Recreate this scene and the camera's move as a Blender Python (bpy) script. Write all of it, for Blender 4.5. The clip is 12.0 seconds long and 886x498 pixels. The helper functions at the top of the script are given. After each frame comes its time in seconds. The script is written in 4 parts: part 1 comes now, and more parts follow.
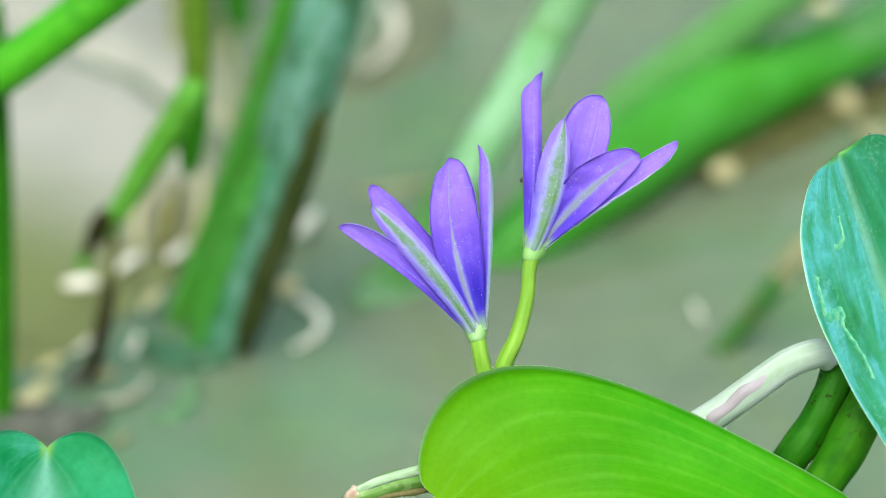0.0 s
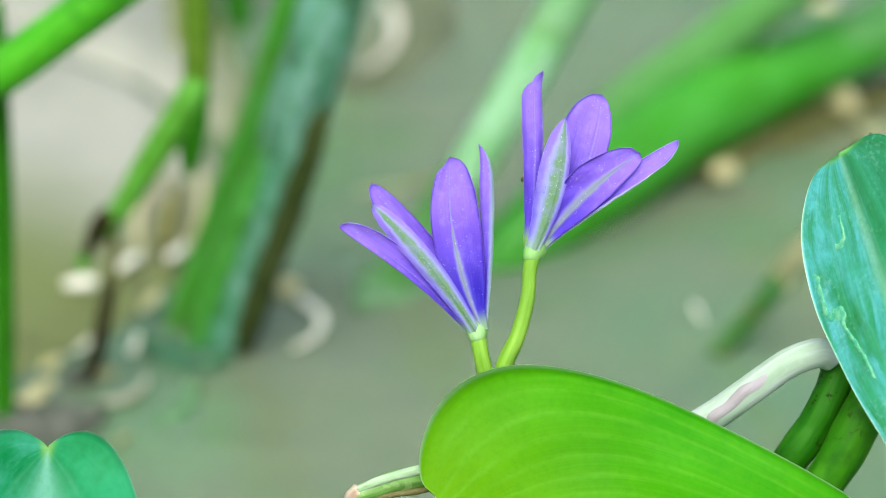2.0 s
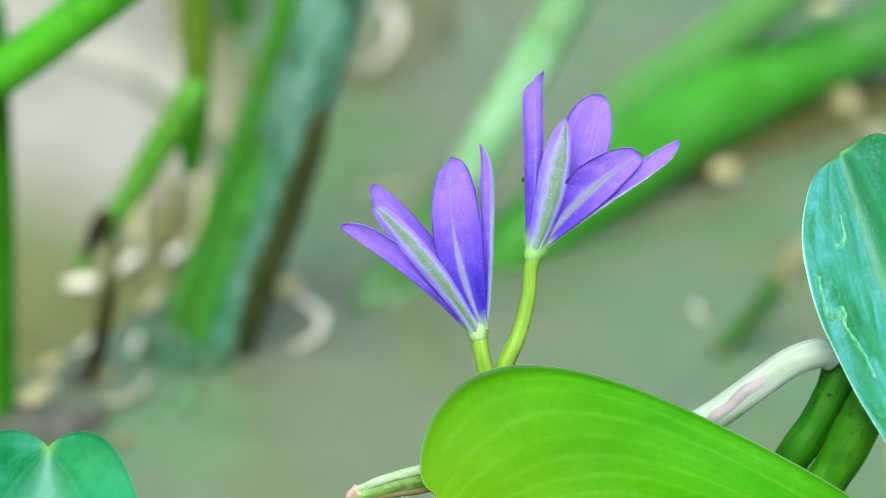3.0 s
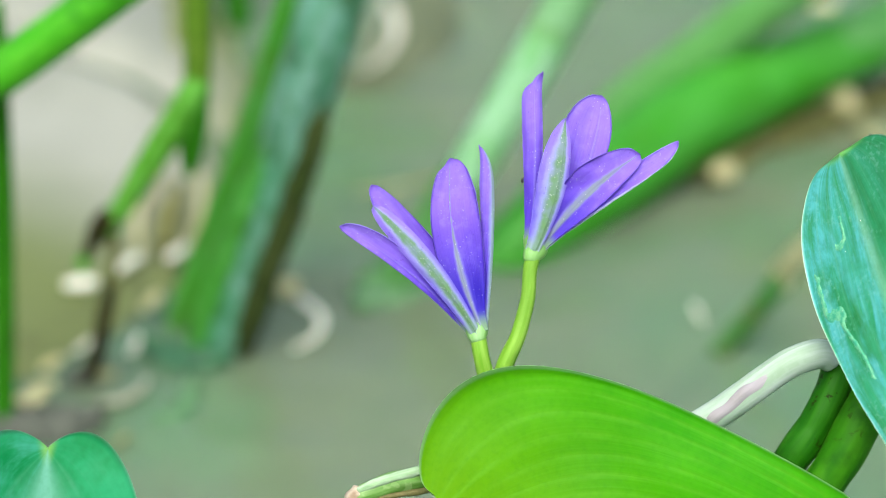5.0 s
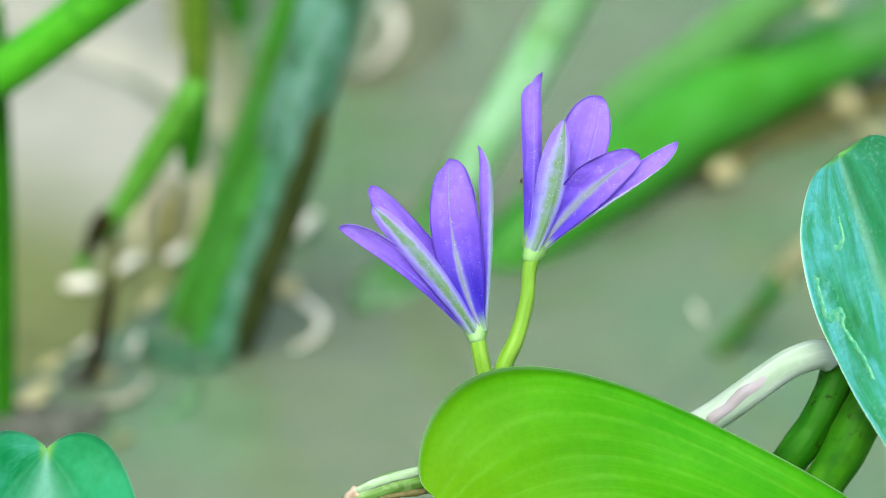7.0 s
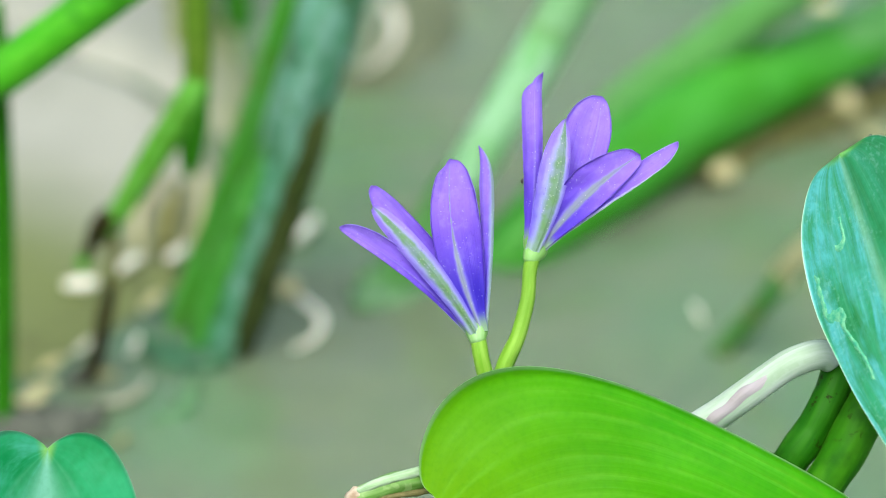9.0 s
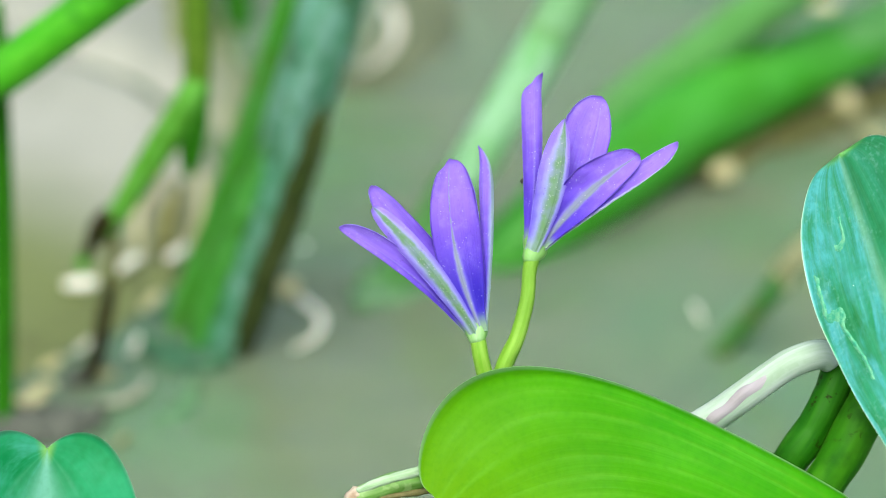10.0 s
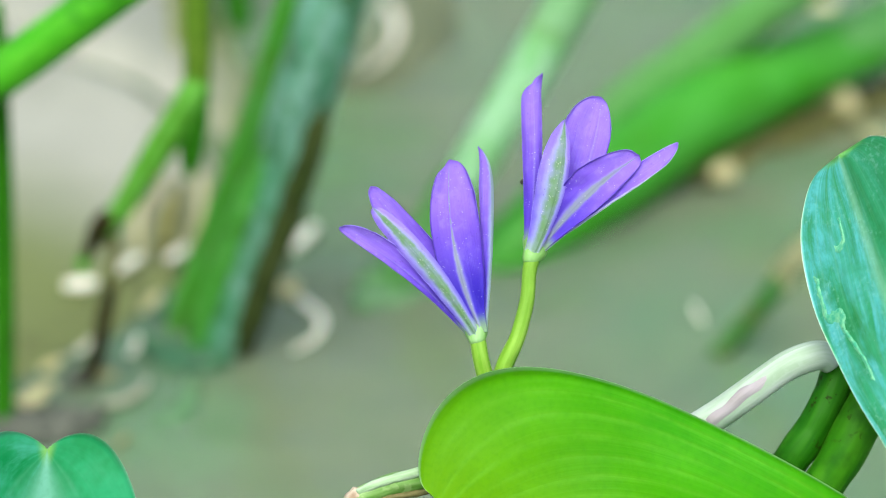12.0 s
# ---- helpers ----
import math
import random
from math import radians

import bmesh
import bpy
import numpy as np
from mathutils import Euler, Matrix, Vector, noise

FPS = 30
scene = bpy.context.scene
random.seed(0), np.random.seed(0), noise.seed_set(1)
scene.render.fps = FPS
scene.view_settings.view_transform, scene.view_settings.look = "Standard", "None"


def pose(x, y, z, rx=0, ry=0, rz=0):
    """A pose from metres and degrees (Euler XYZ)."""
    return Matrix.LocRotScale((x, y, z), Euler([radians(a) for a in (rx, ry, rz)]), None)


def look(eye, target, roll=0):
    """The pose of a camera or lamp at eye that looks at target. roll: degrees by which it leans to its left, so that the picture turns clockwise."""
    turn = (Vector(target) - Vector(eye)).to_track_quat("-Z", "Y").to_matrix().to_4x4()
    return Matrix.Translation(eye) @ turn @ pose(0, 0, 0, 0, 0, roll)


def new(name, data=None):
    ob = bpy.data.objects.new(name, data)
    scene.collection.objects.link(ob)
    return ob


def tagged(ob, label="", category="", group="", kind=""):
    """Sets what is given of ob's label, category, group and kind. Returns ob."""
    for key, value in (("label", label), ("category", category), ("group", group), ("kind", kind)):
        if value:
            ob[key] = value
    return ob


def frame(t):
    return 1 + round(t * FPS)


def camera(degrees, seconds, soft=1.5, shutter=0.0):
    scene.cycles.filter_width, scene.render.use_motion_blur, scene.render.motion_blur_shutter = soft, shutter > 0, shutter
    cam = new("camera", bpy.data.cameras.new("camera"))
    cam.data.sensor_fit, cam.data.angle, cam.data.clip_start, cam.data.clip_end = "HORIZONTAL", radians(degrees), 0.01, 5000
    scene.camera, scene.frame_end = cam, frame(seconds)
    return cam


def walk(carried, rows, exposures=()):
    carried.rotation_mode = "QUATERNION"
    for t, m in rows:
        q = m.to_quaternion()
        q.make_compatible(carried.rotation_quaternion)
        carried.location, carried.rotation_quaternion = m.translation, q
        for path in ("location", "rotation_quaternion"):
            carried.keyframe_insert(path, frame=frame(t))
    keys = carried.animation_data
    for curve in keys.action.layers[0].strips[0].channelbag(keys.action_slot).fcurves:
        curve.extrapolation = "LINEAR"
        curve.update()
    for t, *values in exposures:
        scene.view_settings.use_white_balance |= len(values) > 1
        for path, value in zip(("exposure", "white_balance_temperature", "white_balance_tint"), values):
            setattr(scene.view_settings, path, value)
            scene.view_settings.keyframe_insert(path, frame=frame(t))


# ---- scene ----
# Close view of a violet pond flower over murky water. The bench frame lies in the plane of the
# flowers: x right, y up along the plants as the camera faces them, z towards the camera, in millimetres.
BENCH = pose(0, 0, 0.100, 60, 0, 0)


def bench(u, v, w=0.0):
    return BENCH @ Vector((u * 0.001, v * 0.001, w * 0.001))


# ---- camera ----
cam = camera(14.0, 12.0, soft=1.0)
cam.data.dof.use_dof = True
cam.data.dof.focus_distance = 0.448
cam.data.dof.aperture_fstop = 14.0
# seconds, slip to the right and up in mm, turn to the left and up in degrees
SWAY = (
    (0.0, -0.000, 0.000, 0.0000, 0.0000),
    (1.0, -0.000, -0.114, 0.0000, 0.0145),
    (1.7, -0.091, -0.136, -0.0062, 0.0147),
    (2.1, -0.227, -0.227, -0.0156, 0.0201),
    (2.6, -0.250, -0.227, -0.0176, 0.0201),
    (3.1, -0.409, -0.227, -0.0272, 0.0201),
    (5.0, -0.182, -0.136, -0.0098, 0.0210),
    (5.5, 0.023, 0.091, 0.0065, 0.0009),
    (6.5, 0.114, 0.114, 0.0145, -0.0011),
    (7.2, 0.114, 0.068, 0.0145, 0.0029),
    (9.0, -0.114, 0.091, -0.0038, 0.0036),
    (9.6, -0.091, 0.045, -0.0018, 0.0076),
    (10.5, 0.114, 0.114, 0.0145, 0.0016),
    (11.3, 0.091, 0.091, 0.0125, 0.0081),
    (12.0, 0.068, 0.091, 0.0123, 0.0153),
)
walk(cam, [(t, BENCH @ pose(r * 0.001, u * 0.001, 0.448, tilt, pan, 0)) for t, r, u, pan, tilt in SWAY],
     exposures=((0.0, 0.80, 6400, -2), (12.0, 0.80, 6400, -2)))

# ---- light ----
world = bpy.data.worlds.new("sky")
scene.world = world
world.use_nodes = True
wn, wl = world.node_tree.nodes, world.node_tree.links
sky = wn.new("ShaderNodeTexSky")
sky.sky_type = 'NISHITA'
sky.sun_disc = False
sky.sun_elevation, sky.sun_rotation = radians(62), radians(189)
sky.air_density, sky.dust_density = 1.0, 5.0
wn["Background"].inputs["Strength"].default_value = 0.13
wl.new(sky.outputs[0], wn["Background"].inputs["Color"])

sun_data = bpy.data.lights.new("sun", 'SUN')
sun_data.energy, sun_data.angle, sun_data.color = 2.6, radians(52), (1.0, 0.95, 0.88)
sun = new("sun", sun_data)
sun.matrix_world = look((-0.08, -0.52, 1.0), (0, 0, 0))


# ---- materials ----
class Nodes:
    """A small writer for node materials."""

    def __init__(self, name):
        self.mat = bpy.data.materials.new(name)
        self.mat.use_nodes = True
        self.tree = self.mat.node_tree
        self.tree.nodes.clear()
        self.out = self.add("ShaderNodeOutputMaterial")
        self.coord = self.add("ShaderNodeTexCoord")

    def add(self, kind):
        return self.tree.nodes.new(kind)

    def put(self, socket, value):
        if isinstance(value, bpy.types.NodeSocket):
            self.tree.links.new(value, socket)
        elif isinstance(value, tuple) and len(value) == 3 and socket.type == 'RGBA':
            socket.default_value = (*value, 1)
        else:
            socket.default_value = value

    def math(self, op, a, b=0.0, clamp=False):
        n = self.add("ShaderNodeMath")
        n.operation, n.use_clamp = op, clamp
        self.put(n.inputs[0], a)
        self.put(n.inputs[1], b)
        return n.outputs[0]

    def mix(self, f, a, b, blend='MIX'):
        n = self.add("ShaderNodeMix")
        n.data_type, n.blend_type = 'RGBA', blend
        self.put(n.inputs[0], f)
        self.put(n.inputs[6], a)
        self.put(n.inputs[7], b)
        return n.outputs[2]

    def step(self, x, lo, hi, a=0.0, b=1.0):
        n = self.add("ShaderNodeMapRange")
        n.interpolation_type = 'SMOOTHSTEP'
        for k, v in zip(range(5), (x, lo, hi, a, b)):
            self.put(n.inputs[k], v)
        return n.outputs[0]

    def noise(self, scale, detail=3.0, vector=None, rough=0.55, distortion=0.0):
        n = self.add("ShaderNodeTexNoise")
        self.put(n.inputs["Vector"], vector if vector is not None else self.coord.outputs["Object"])
        for k, v in (("Scale", scale), ("Detail", detail), ("Roughness", rough), ("Distortion", distortion)):
            n.inputs[k].default_value = v
        return n.outputs["Fac"]

    def cells(self, scale, vector=None):
        n = self.add("ShaderNodeTexVoronoi")
        self.put(n.inputs["Vector"], vector if vector is not None else self.coord.outputs["Object"])
        n.inputs["Scale"].default_value = scale
        return n.outputs["Distance"]

    def scaled(self, sx, sy, sz=1.0, source="Object"):
        n = self.add("ShaderNodeMapping")
        self.put(n.inputs["Vector"], self.coord.outputs[source])
        n.inputs["Scale"].default_value = (sx, sy, sz)
        return n.outputs[0]

    def uv(self):
        n = self.add("ShaderNodeSeparateXYZ")
        self.put(n.inputs[0], self.coord.outputs["UV"])
        return n.outputs[0], n.outputs[1]

    def bump(self, height, strength, distance, normal=None):
        n = self.add("ShaderNodeBump")
        n.inputs["Strength"].default_value = strength
        n.inputs["Distance"].default_value = distance
        self.put(n.inputs["Height"], height)
        if normal is not None:
            self.put(n.inputs["Normal"], normal)
        return n.outputs[0]

    def finish(self, color, rough=0.5, normal=None, glow=0.0, glow_color=None, specular=0.5, metal=0.0, coat=0.0, ior=1.45):
        """Principled surface; glow is the share of light that passes through a thin blade."""
        p = self.add("ShaderNodeBsdfPrincipled")
        self.put(p.inputs["Base Color"], color)
        self.put(p.inputs["Roughness"], rough)
        self.put(p.inputs["Metallic"], metal)
        self.put(p.inputs["Specular IOR Level"], specular)
        self.put(p.inputs["Coat Weight"], coat)
        p.inputs["Coat Roughness"].default_value = 0.25
        p.inputs["IOR"].default_value = ior
        if normal is not None:
            self.put(p.inputs["Normal"], normal)
        last = p.outputs[0]
        if glow:
            t = self.add("ShaderNodeBsdfTranslucent")
            self.put(t.inputs["Color"], glow_color if glow_color is not None else color)
            m = self.add("ShaderNodeMixShader")
            m.inputs[0].default_value = glow
            self.tree.links.new(last, m.inputs[1])
            self.tree.links.new(t.outputs[0], m.inputs[2])
            last = m.outputs[0]
        self.tree.links.new(last, self.out.inputs["Surface"])
        return self.mat


def blade_material(name, deep, fresh, vein, veins, rough, glow, sheen=0.5, vein_strength=0.5, waxy=0.0, young=(0.2, 0.5, 0.02), young_to=0.08,
                   rib=0.03, rib_strength=0.6, dust=0.0, streaks=0.5, sky_sheen=None, sky_sheen_share=0.0, thin_line=0.4, rim_light_strength=0.75):
    """A leaf with arching parallel veins that run from its base to its tip; its sky sheen is painted into the colour.
    """
    n = Nodes(name)
    across, along = n.uv()
    wander = n.math('MULTIPLY', n.math('SUBTRACT', n.noise(60, 2), 0.5), 0.018)
    bent = n.math('ADD', across, wander)
    wave = n.math('ABSOLUTE', n.math('SINE', n.math('MULTIPLY', bent, math.pi * veins)))
    line = n.step(wave, thin_line, 0.0)
    wisp = n.noise(220, 2)
    line = n.math('MULTIPLY', line, n.step(wisp, 0.35, 0.65, 0.25, 1.0))
    second = n.step(n.math('ABSOLUTE', n.math('SINE', n.math('MULTIPLY', bent, math.pi * veins * 3))), 0.35, 0.0)
    fine = n.noise(1.0, 2, n.scaled(90, 4, 1, "UV"))
    patch = n.noise(90, 4)
    streak = n.noise(1.0, 4, n.scaled(5, 1.3, 1, "UV"), 0.6, 0.4)
    tone = n.math('ADD', n.math('MULTIPLY', patch, 1 - streaks), n.math('MULTIPLY', streak, streaks))
    col = n.mix(n.step(tone, 0.40, 0.58), deep, fresh)
    # Reflected sky painted into the colour, weaker on the half turned away.
    if sky_sheen:
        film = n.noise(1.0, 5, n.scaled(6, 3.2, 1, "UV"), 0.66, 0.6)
        film = n.math('MULTIPLY', n.step(film, 0.56 - sky_sheen_share * 0.25, 0.78 - sky_sheen_share * 0.2), n.step(n.noise(520, 4), 0.28, 0.52, 0.45, 1.0))
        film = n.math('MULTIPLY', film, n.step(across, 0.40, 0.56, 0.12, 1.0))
        col = n.mix(film, col, sky_sheen)
    col = n.mix(n.step(along, young_to, 0.0, 0.0, 0.8), col, young)
    col = n.mix(n.math('MULTIPLY', n.step(fine, 0.4, 0.7), 0.2 * streaks), col, vein)
    col = n.mix(n.math('MULTIPLY', second, vein_strength * 0.10), col, vein)
    col = n.mix(n.math('MULTIPLY', line, vein_strength), col, vein)
    # Pale midrib; a wide rib also paints the sky highlight along it.
    mid = n.step(n.math('ABSOLUTE', n.math('SUBTRACT', bent, 0.5)), rib, 0.0)
    col = n.mix(n.math('MULTIPLY', mid, rib_strength), col, vein)
    grain = n.noise(1300, 4)
    col = n.mix(n.step(grain, 0.40, 0.75, 0.0, 0.16), col, (deep[0] * 0.6, deep[1] * 0.6, deep[2] * 0.6))
    # Light caught by the leaf's edge, painted as a thin pale rim.
    rim_light = n.step(n.math('ABSOLUTE', n.math('SUBTRACT', across, 0.5)), 0.492, 0.499)
    col = n.mix(n.math('MULTIPLY', rim_light, rim_light_strength), col, n.mix(0.5, vein, (0.62, 0.75, 0.65)))
    if dust:
        specks = n.math('MULTIPLY', n.step(n.noise(1700, 4), 0.50, 0.70), n.step(n.noise(160, 3), 0.42, 0.62))
        col = n.mix(n.math('MULTIPLY', specks, dust), col, (0.36, 0.62, 0.60))
    h = n.math('ADD', n.math('MULTIPLY', line, -1.4 * vein_strength), n.math('MULTIPLY', fine, streaks))
    h = n.math('ADD', h, n.math('MULTIPLY', second, -0.12 * vein_strength))
    nor = n.bump(h, 0.35, 0.0002)
    nor = n.bump(n.noise(130, 3), 0.25, 0.0008, nor)
    nor = n.bump(grain, 0.14, 0.0001, nor)
    r = n.step(n.noise(300, 3), 0.2, 0.8, rough - 0.06, rough + 0.08)
    return n.finish(col, r, nor, glow, n.mix(0.5, col, fresh), sheen, coat=waxy)


def tepal_material(name, violet, pale, stripe, stripe_width, stripe_strength, centre=0.5, reach=1.0, narrow=0.12, depth=0.8, dusk=0.22):
    """A violet tepal: fine lengthwise veins, dark flecks, a green keel, a deep blue base that also paints inner shade,
    and a paler foot.
    """
    n = Nodes(name)
    across, along = n.uv()
    rim_off = n.math('ABSOLUTE', n.math('SUBTRACT', n.math('MULTIPLY', across, 2.0), 1.0))
    off = n.math('ABSOLUTE', n.math('SUBTRACT', n.math('MULTIPLY', across, 2.0), centre * 2.0))
    grain = n.noise(1.0, 3, n.scaled(40, 2.2, 1, "UV"))
    patch = n.noise(260, 3)
    dark = (violet[0] * 0.5, violet[1] * 0.38, violet[2] * 0.72)
    col = n.mix(n.step(grain, 0.35, 0.75, 0.0, 0.4), violet, n.mix(0.4, violet, pale))
    col = n.mix(n.step(patch, 0.42, 0.70, 0.0, 0.35), col, dark)
    col = n.mix(n.step(along, 0.35, 1.0, 0.0, 0.55), col, (0.33, 0.20, 0.80))
    col = n.mix(n.step(n.noise(700, 4), 0.48, 0.72, 0.0, 0.30), col, (0.40, 0.29, 0.85))
    vein = n.step(n.noise(1.0, 2, n.scaled(26, 0.9, 1, "UV")), 0.58, 0.68)
    col = n.mix(n.math('MULTIPLY', vein, 0.26), col, dark)
    # Deep blue base colour, with the shade between tepals painted in.
    throat_shade = n.step(along, 0.78, 0.18)
    col = n.mix(n.math('MULTIPLY', throat_shade, depth), col, (violet[0] * dusk, violet[1] * dusk, violet[2] * (0.5 + dusk)))
    foot = n.step(along, 0.13, 0.02)
    col = n.mix(n.math('MULTIPLY', foot, 0.9), col, (0.25, 0.40, 0.19))
    ragged = n.math('ADD', off, n.math('MULTIPLY', n.math('SUBTRACT', n.noise(900, 5), 0.5), min(0.34, stripe_width * 0.8)))
    taper = n.step(along, reach, 0.35 * reach, narrow, 1.0)
    rim = n.step(ragged, n.math('MULTIPLY', taper, stripe_width * 2.1), n.math('MULTIPLY', taper, stripe_width * 0.8))
    core = n.step(ragged, n.math('MULTIPLY', taper, stripe_width * 1.35), n.math('MULTIPLY', taper, stripe_width * 0.5))
    blotch = n.step(n.noise(420, 4), 0.30, 0.62, 0.62, 1.0)
    col = n.mix(n.math('MULTIPLY', rim, stripe_strength * 0.62), col, pale)
    col = n.mix(n.math('MULTIPLY', n.math('MULTIPLY', core, blotch), stripe_strength), col, stripe)
    seam = n.math('MULTIPLY', n.step(off, 0.05, 0.0), n.math('MULTIPLY', core, 0.35 * stripe_strength))
    col = n.mix(seam, col, (stripe[0] * 0.55, stripe[1] * 0.62, stripe[2] * 0.5))
    edge = n.math('MULTIPLY', n.step(rim_off, 0.86, 0.95), n.step(n.noise(500, 2), 0.35, 0.6))
    col = n.mix(n.math('MULTIPLY', edge, 0.25), col, dark)
    lip = n.step(rim_off, 0.965, 1.0)
    col = n.mix(n.math('MULTIPLY', lip, 0.25), col, pale)
    col = n.mix(n.step(along, 0.955, 0.995, 0.0, 0.6), col, (0.10, 0.04, 0.38))
    flecks = n.math('MULTIPLY', n.step(n.cells(2700, n.scaled(1.0, 0.7, 1.3)), 0.30, 0.12), n.step(n.noise(230, 3), 0.50, 0.62))
    flecks = n.math('MULTIPLY', flecks, n.math('SUBTRACT', 1.0, core, True))
    col = n.mix(n.math('MULTIPLY', flecks, 0.5), col, (0.075, 0.02, 0.30))
    where = n.math('ADD', n.math('MULTIPLY', n.step(n.noise(330, 2), 0.50, 0.60), 0.8), n.math('MULTIPLY', core, 0.8))
    dots = n.math('MULTIPLY', n.step(n.cells(2500), 0.26, 0.10), where, True)
    col = n.mix(n.math('MULTIPLY', dots, 0.42), col, (0.78, 0.74, 0.86))
    nor = n.bump(n.math('ADD', grain, n.math('MULTIPLY', vein, -0.4)), 0.35, 0.0003)
    nor = n.bump(n.noise(1100, 3), 0.35, 0.00022, nor)
    nor = n.bump(dots, 0.6, 0.00014, nor)
    return n.finish(col, n.step(patch, 0.3, 0.7, 0.38, 0.55), nor, 0.30, n.mix(0.6, col, violet), 0.35)


def stem_material(name, green, pale, dark, rough=0.4, stripes=10, blotch=0.6, specular=0.3, spots=0.0, mottle=0.0):
    """A fleshy stalk with lengthwise ribs and blotches."""
    n = Nodes(name)
    around, along = n.uv()
    rib = n.noise(1.0, 3, n.scaled(stripes, 2.2, 1, "UV"))
    patch = n.noise(140, 4)
    col = n.mix(n.step(rib, 0.35, 0.65), green, pale)
    col = n.mix(n.step(patch, 0.48, 0.68, 0.0, blotch), col, dark)
    col = n.mix(n.step(n.noise(75, 2), 0.5, 0.72, 0.0, blotch * 0.6), col, pale)
    speckle = n.noise(1100, 4)
    col = n.mix(n.step(speckle, 0.50, 0.72, 0.0, 0.25), col, pale)
    if mottle:
        wide = n.noise(1.0, 4, n.scaled(7, 5, 1, "UV"), 0.6, 0.8)
        col = n.mix(n.step(wide, 0.50, 0.60, 0.0, mottle), col, dark)
        col = n.mix(n.step(n.noise(330, 3), 0.54, 0.64, 0.0, mottle), col, pale)
        chips = n.math('MULTIPLY', n.step(n.noise(560, 2), 0.60, 0.66), n.step(n.noise(120, 2), 0.42, 0.55))
        col = n.mix(n.math('MULTIPLY', chips, mottle), col, (pale[0] * 1.5 + 0.06, pale[1] * 1.3 + 0.05, pale[2] * 1.4 + 0.06))
    if spots:
        mark = n.math('MULTIPLY', n.step(n.noise(900, 3), 0.60, 0.68), n.step(n.noise(150, 2), 0.46, 0.60))
        col = n.mix(n.math('MULTIPLY', mark, spots), col, (dark[0] * 0.6 + 0.008, dark[1] * 0.3, dark[2] * 0.5))
    nor = n.bump(rib, 0.4, 0.0003)
    nor = n.bump(speckle, 0.14, 0.0001, nor)
    return n.finish(col, n.step(patch, 0.3, 0.7, rough - 0.05, rough + 0.1), nor, 0.0, None, specular)


def plain_material(name, a, b, scale, rough, bump=0.3, depth=0.0004, specular=0.4):
    n = Nodes(name)
    f = n.noise(scale, 5)
    col = n.mix(n.step(f, 0.3, 0.7), a, b)
    fine = n.noise(scale * 6, 3)
    col = n.mix(n.step(fine, 0.5, 0.8, 0.0, 0.4), col, (b[0] * 0.5, b[1] * 0.5, b[2] * 0.5))
    return n.finish(col, rough, n.bump(fine, bump, depth), 0.0, None, specular)


def water_material():
    """Turbid water: light scatters in it, a little passes to the bed, and its face mirrors."""
    n = Nodes("murky_water")
    silt = n.noise(14, 3, None, 0.5, 0.6)
    cloud = n.noise(45, 3)
    col = n.mix(n.step(silt, 0.32, 0.56), (0.132, 0.232, 0.138), (0.180, 0.218, 0.148))
    col = n.mix(n.step(cloud, 0.4, 0.7, 0.0, 0.25), col, (0.140, 0.190, 0.105))
    # green reflections painted into the water colour, sliding with the sheet
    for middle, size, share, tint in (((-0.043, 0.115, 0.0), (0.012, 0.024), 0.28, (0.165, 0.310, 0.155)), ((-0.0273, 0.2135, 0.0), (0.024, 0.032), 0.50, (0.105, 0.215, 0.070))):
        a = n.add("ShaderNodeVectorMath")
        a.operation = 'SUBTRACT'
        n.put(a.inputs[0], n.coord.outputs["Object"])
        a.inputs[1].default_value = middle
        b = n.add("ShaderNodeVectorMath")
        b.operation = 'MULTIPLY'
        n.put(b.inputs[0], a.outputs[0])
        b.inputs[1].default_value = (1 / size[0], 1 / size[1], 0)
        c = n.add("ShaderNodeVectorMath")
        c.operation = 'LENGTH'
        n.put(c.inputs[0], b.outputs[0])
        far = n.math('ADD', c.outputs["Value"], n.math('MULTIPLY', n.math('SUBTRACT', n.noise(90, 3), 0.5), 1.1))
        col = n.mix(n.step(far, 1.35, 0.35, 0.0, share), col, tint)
    nor = n.bump(n.noise(22, 2, None, 0.4), 0.15, 0.006)
    p = n.add("ShaderNodeBsdfPrincipled")
    n.put(p.inputs["Base Color"], col)
    n.put(p.inputs["Normal"], nor)
    p.inputs["Roughness"].default_value = 0.04
    p.inputs["IOR"].default_value = 1.6
    p.inputs["Subsurface Weight"].default_value = 1.0
    p.inputs["Subsurface Radius"].default_value = (0.9, 1.0, 0.8)
    p.inputs["Subsurface Scale"].default_value = 0.012
    clear = n.add("ShaderNodeBsdfTransparent")
    clear.inputs[0].default_value = (0.72, 0.85, 0.62, 1)
    m = n.add("ShaderNodeMixShader")
    m.inputs[0].default_value = 0.30
    n.tree.links.new(p.outputs[0], m.inputs[1])
    n.tree.links.new(clear.outputs[0], m.inputs[2])
    n.tree.links.new(m.outputs[0], n.out.inputs["Surface"])
    return n.mat


LEAF_BRIGHT = blade_material("leaf_bright", (0.048, 0.35, 0.003), (0.085, 0.44, 0.004), (0.22, 0.56, 0.035), 23, 0.36, 0.5, 0.26, 0.30, 0.0, (0.225, 0.46, 0.002), 0.5, thin_line=0.85)
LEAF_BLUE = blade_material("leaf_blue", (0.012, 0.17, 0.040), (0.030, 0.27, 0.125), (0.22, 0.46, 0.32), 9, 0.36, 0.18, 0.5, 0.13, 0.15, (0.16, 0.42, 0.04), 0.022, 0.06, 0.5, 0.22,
                           sky_sheen=(0.085, 0.39, 0.42), sky_sheen_share=0.6)
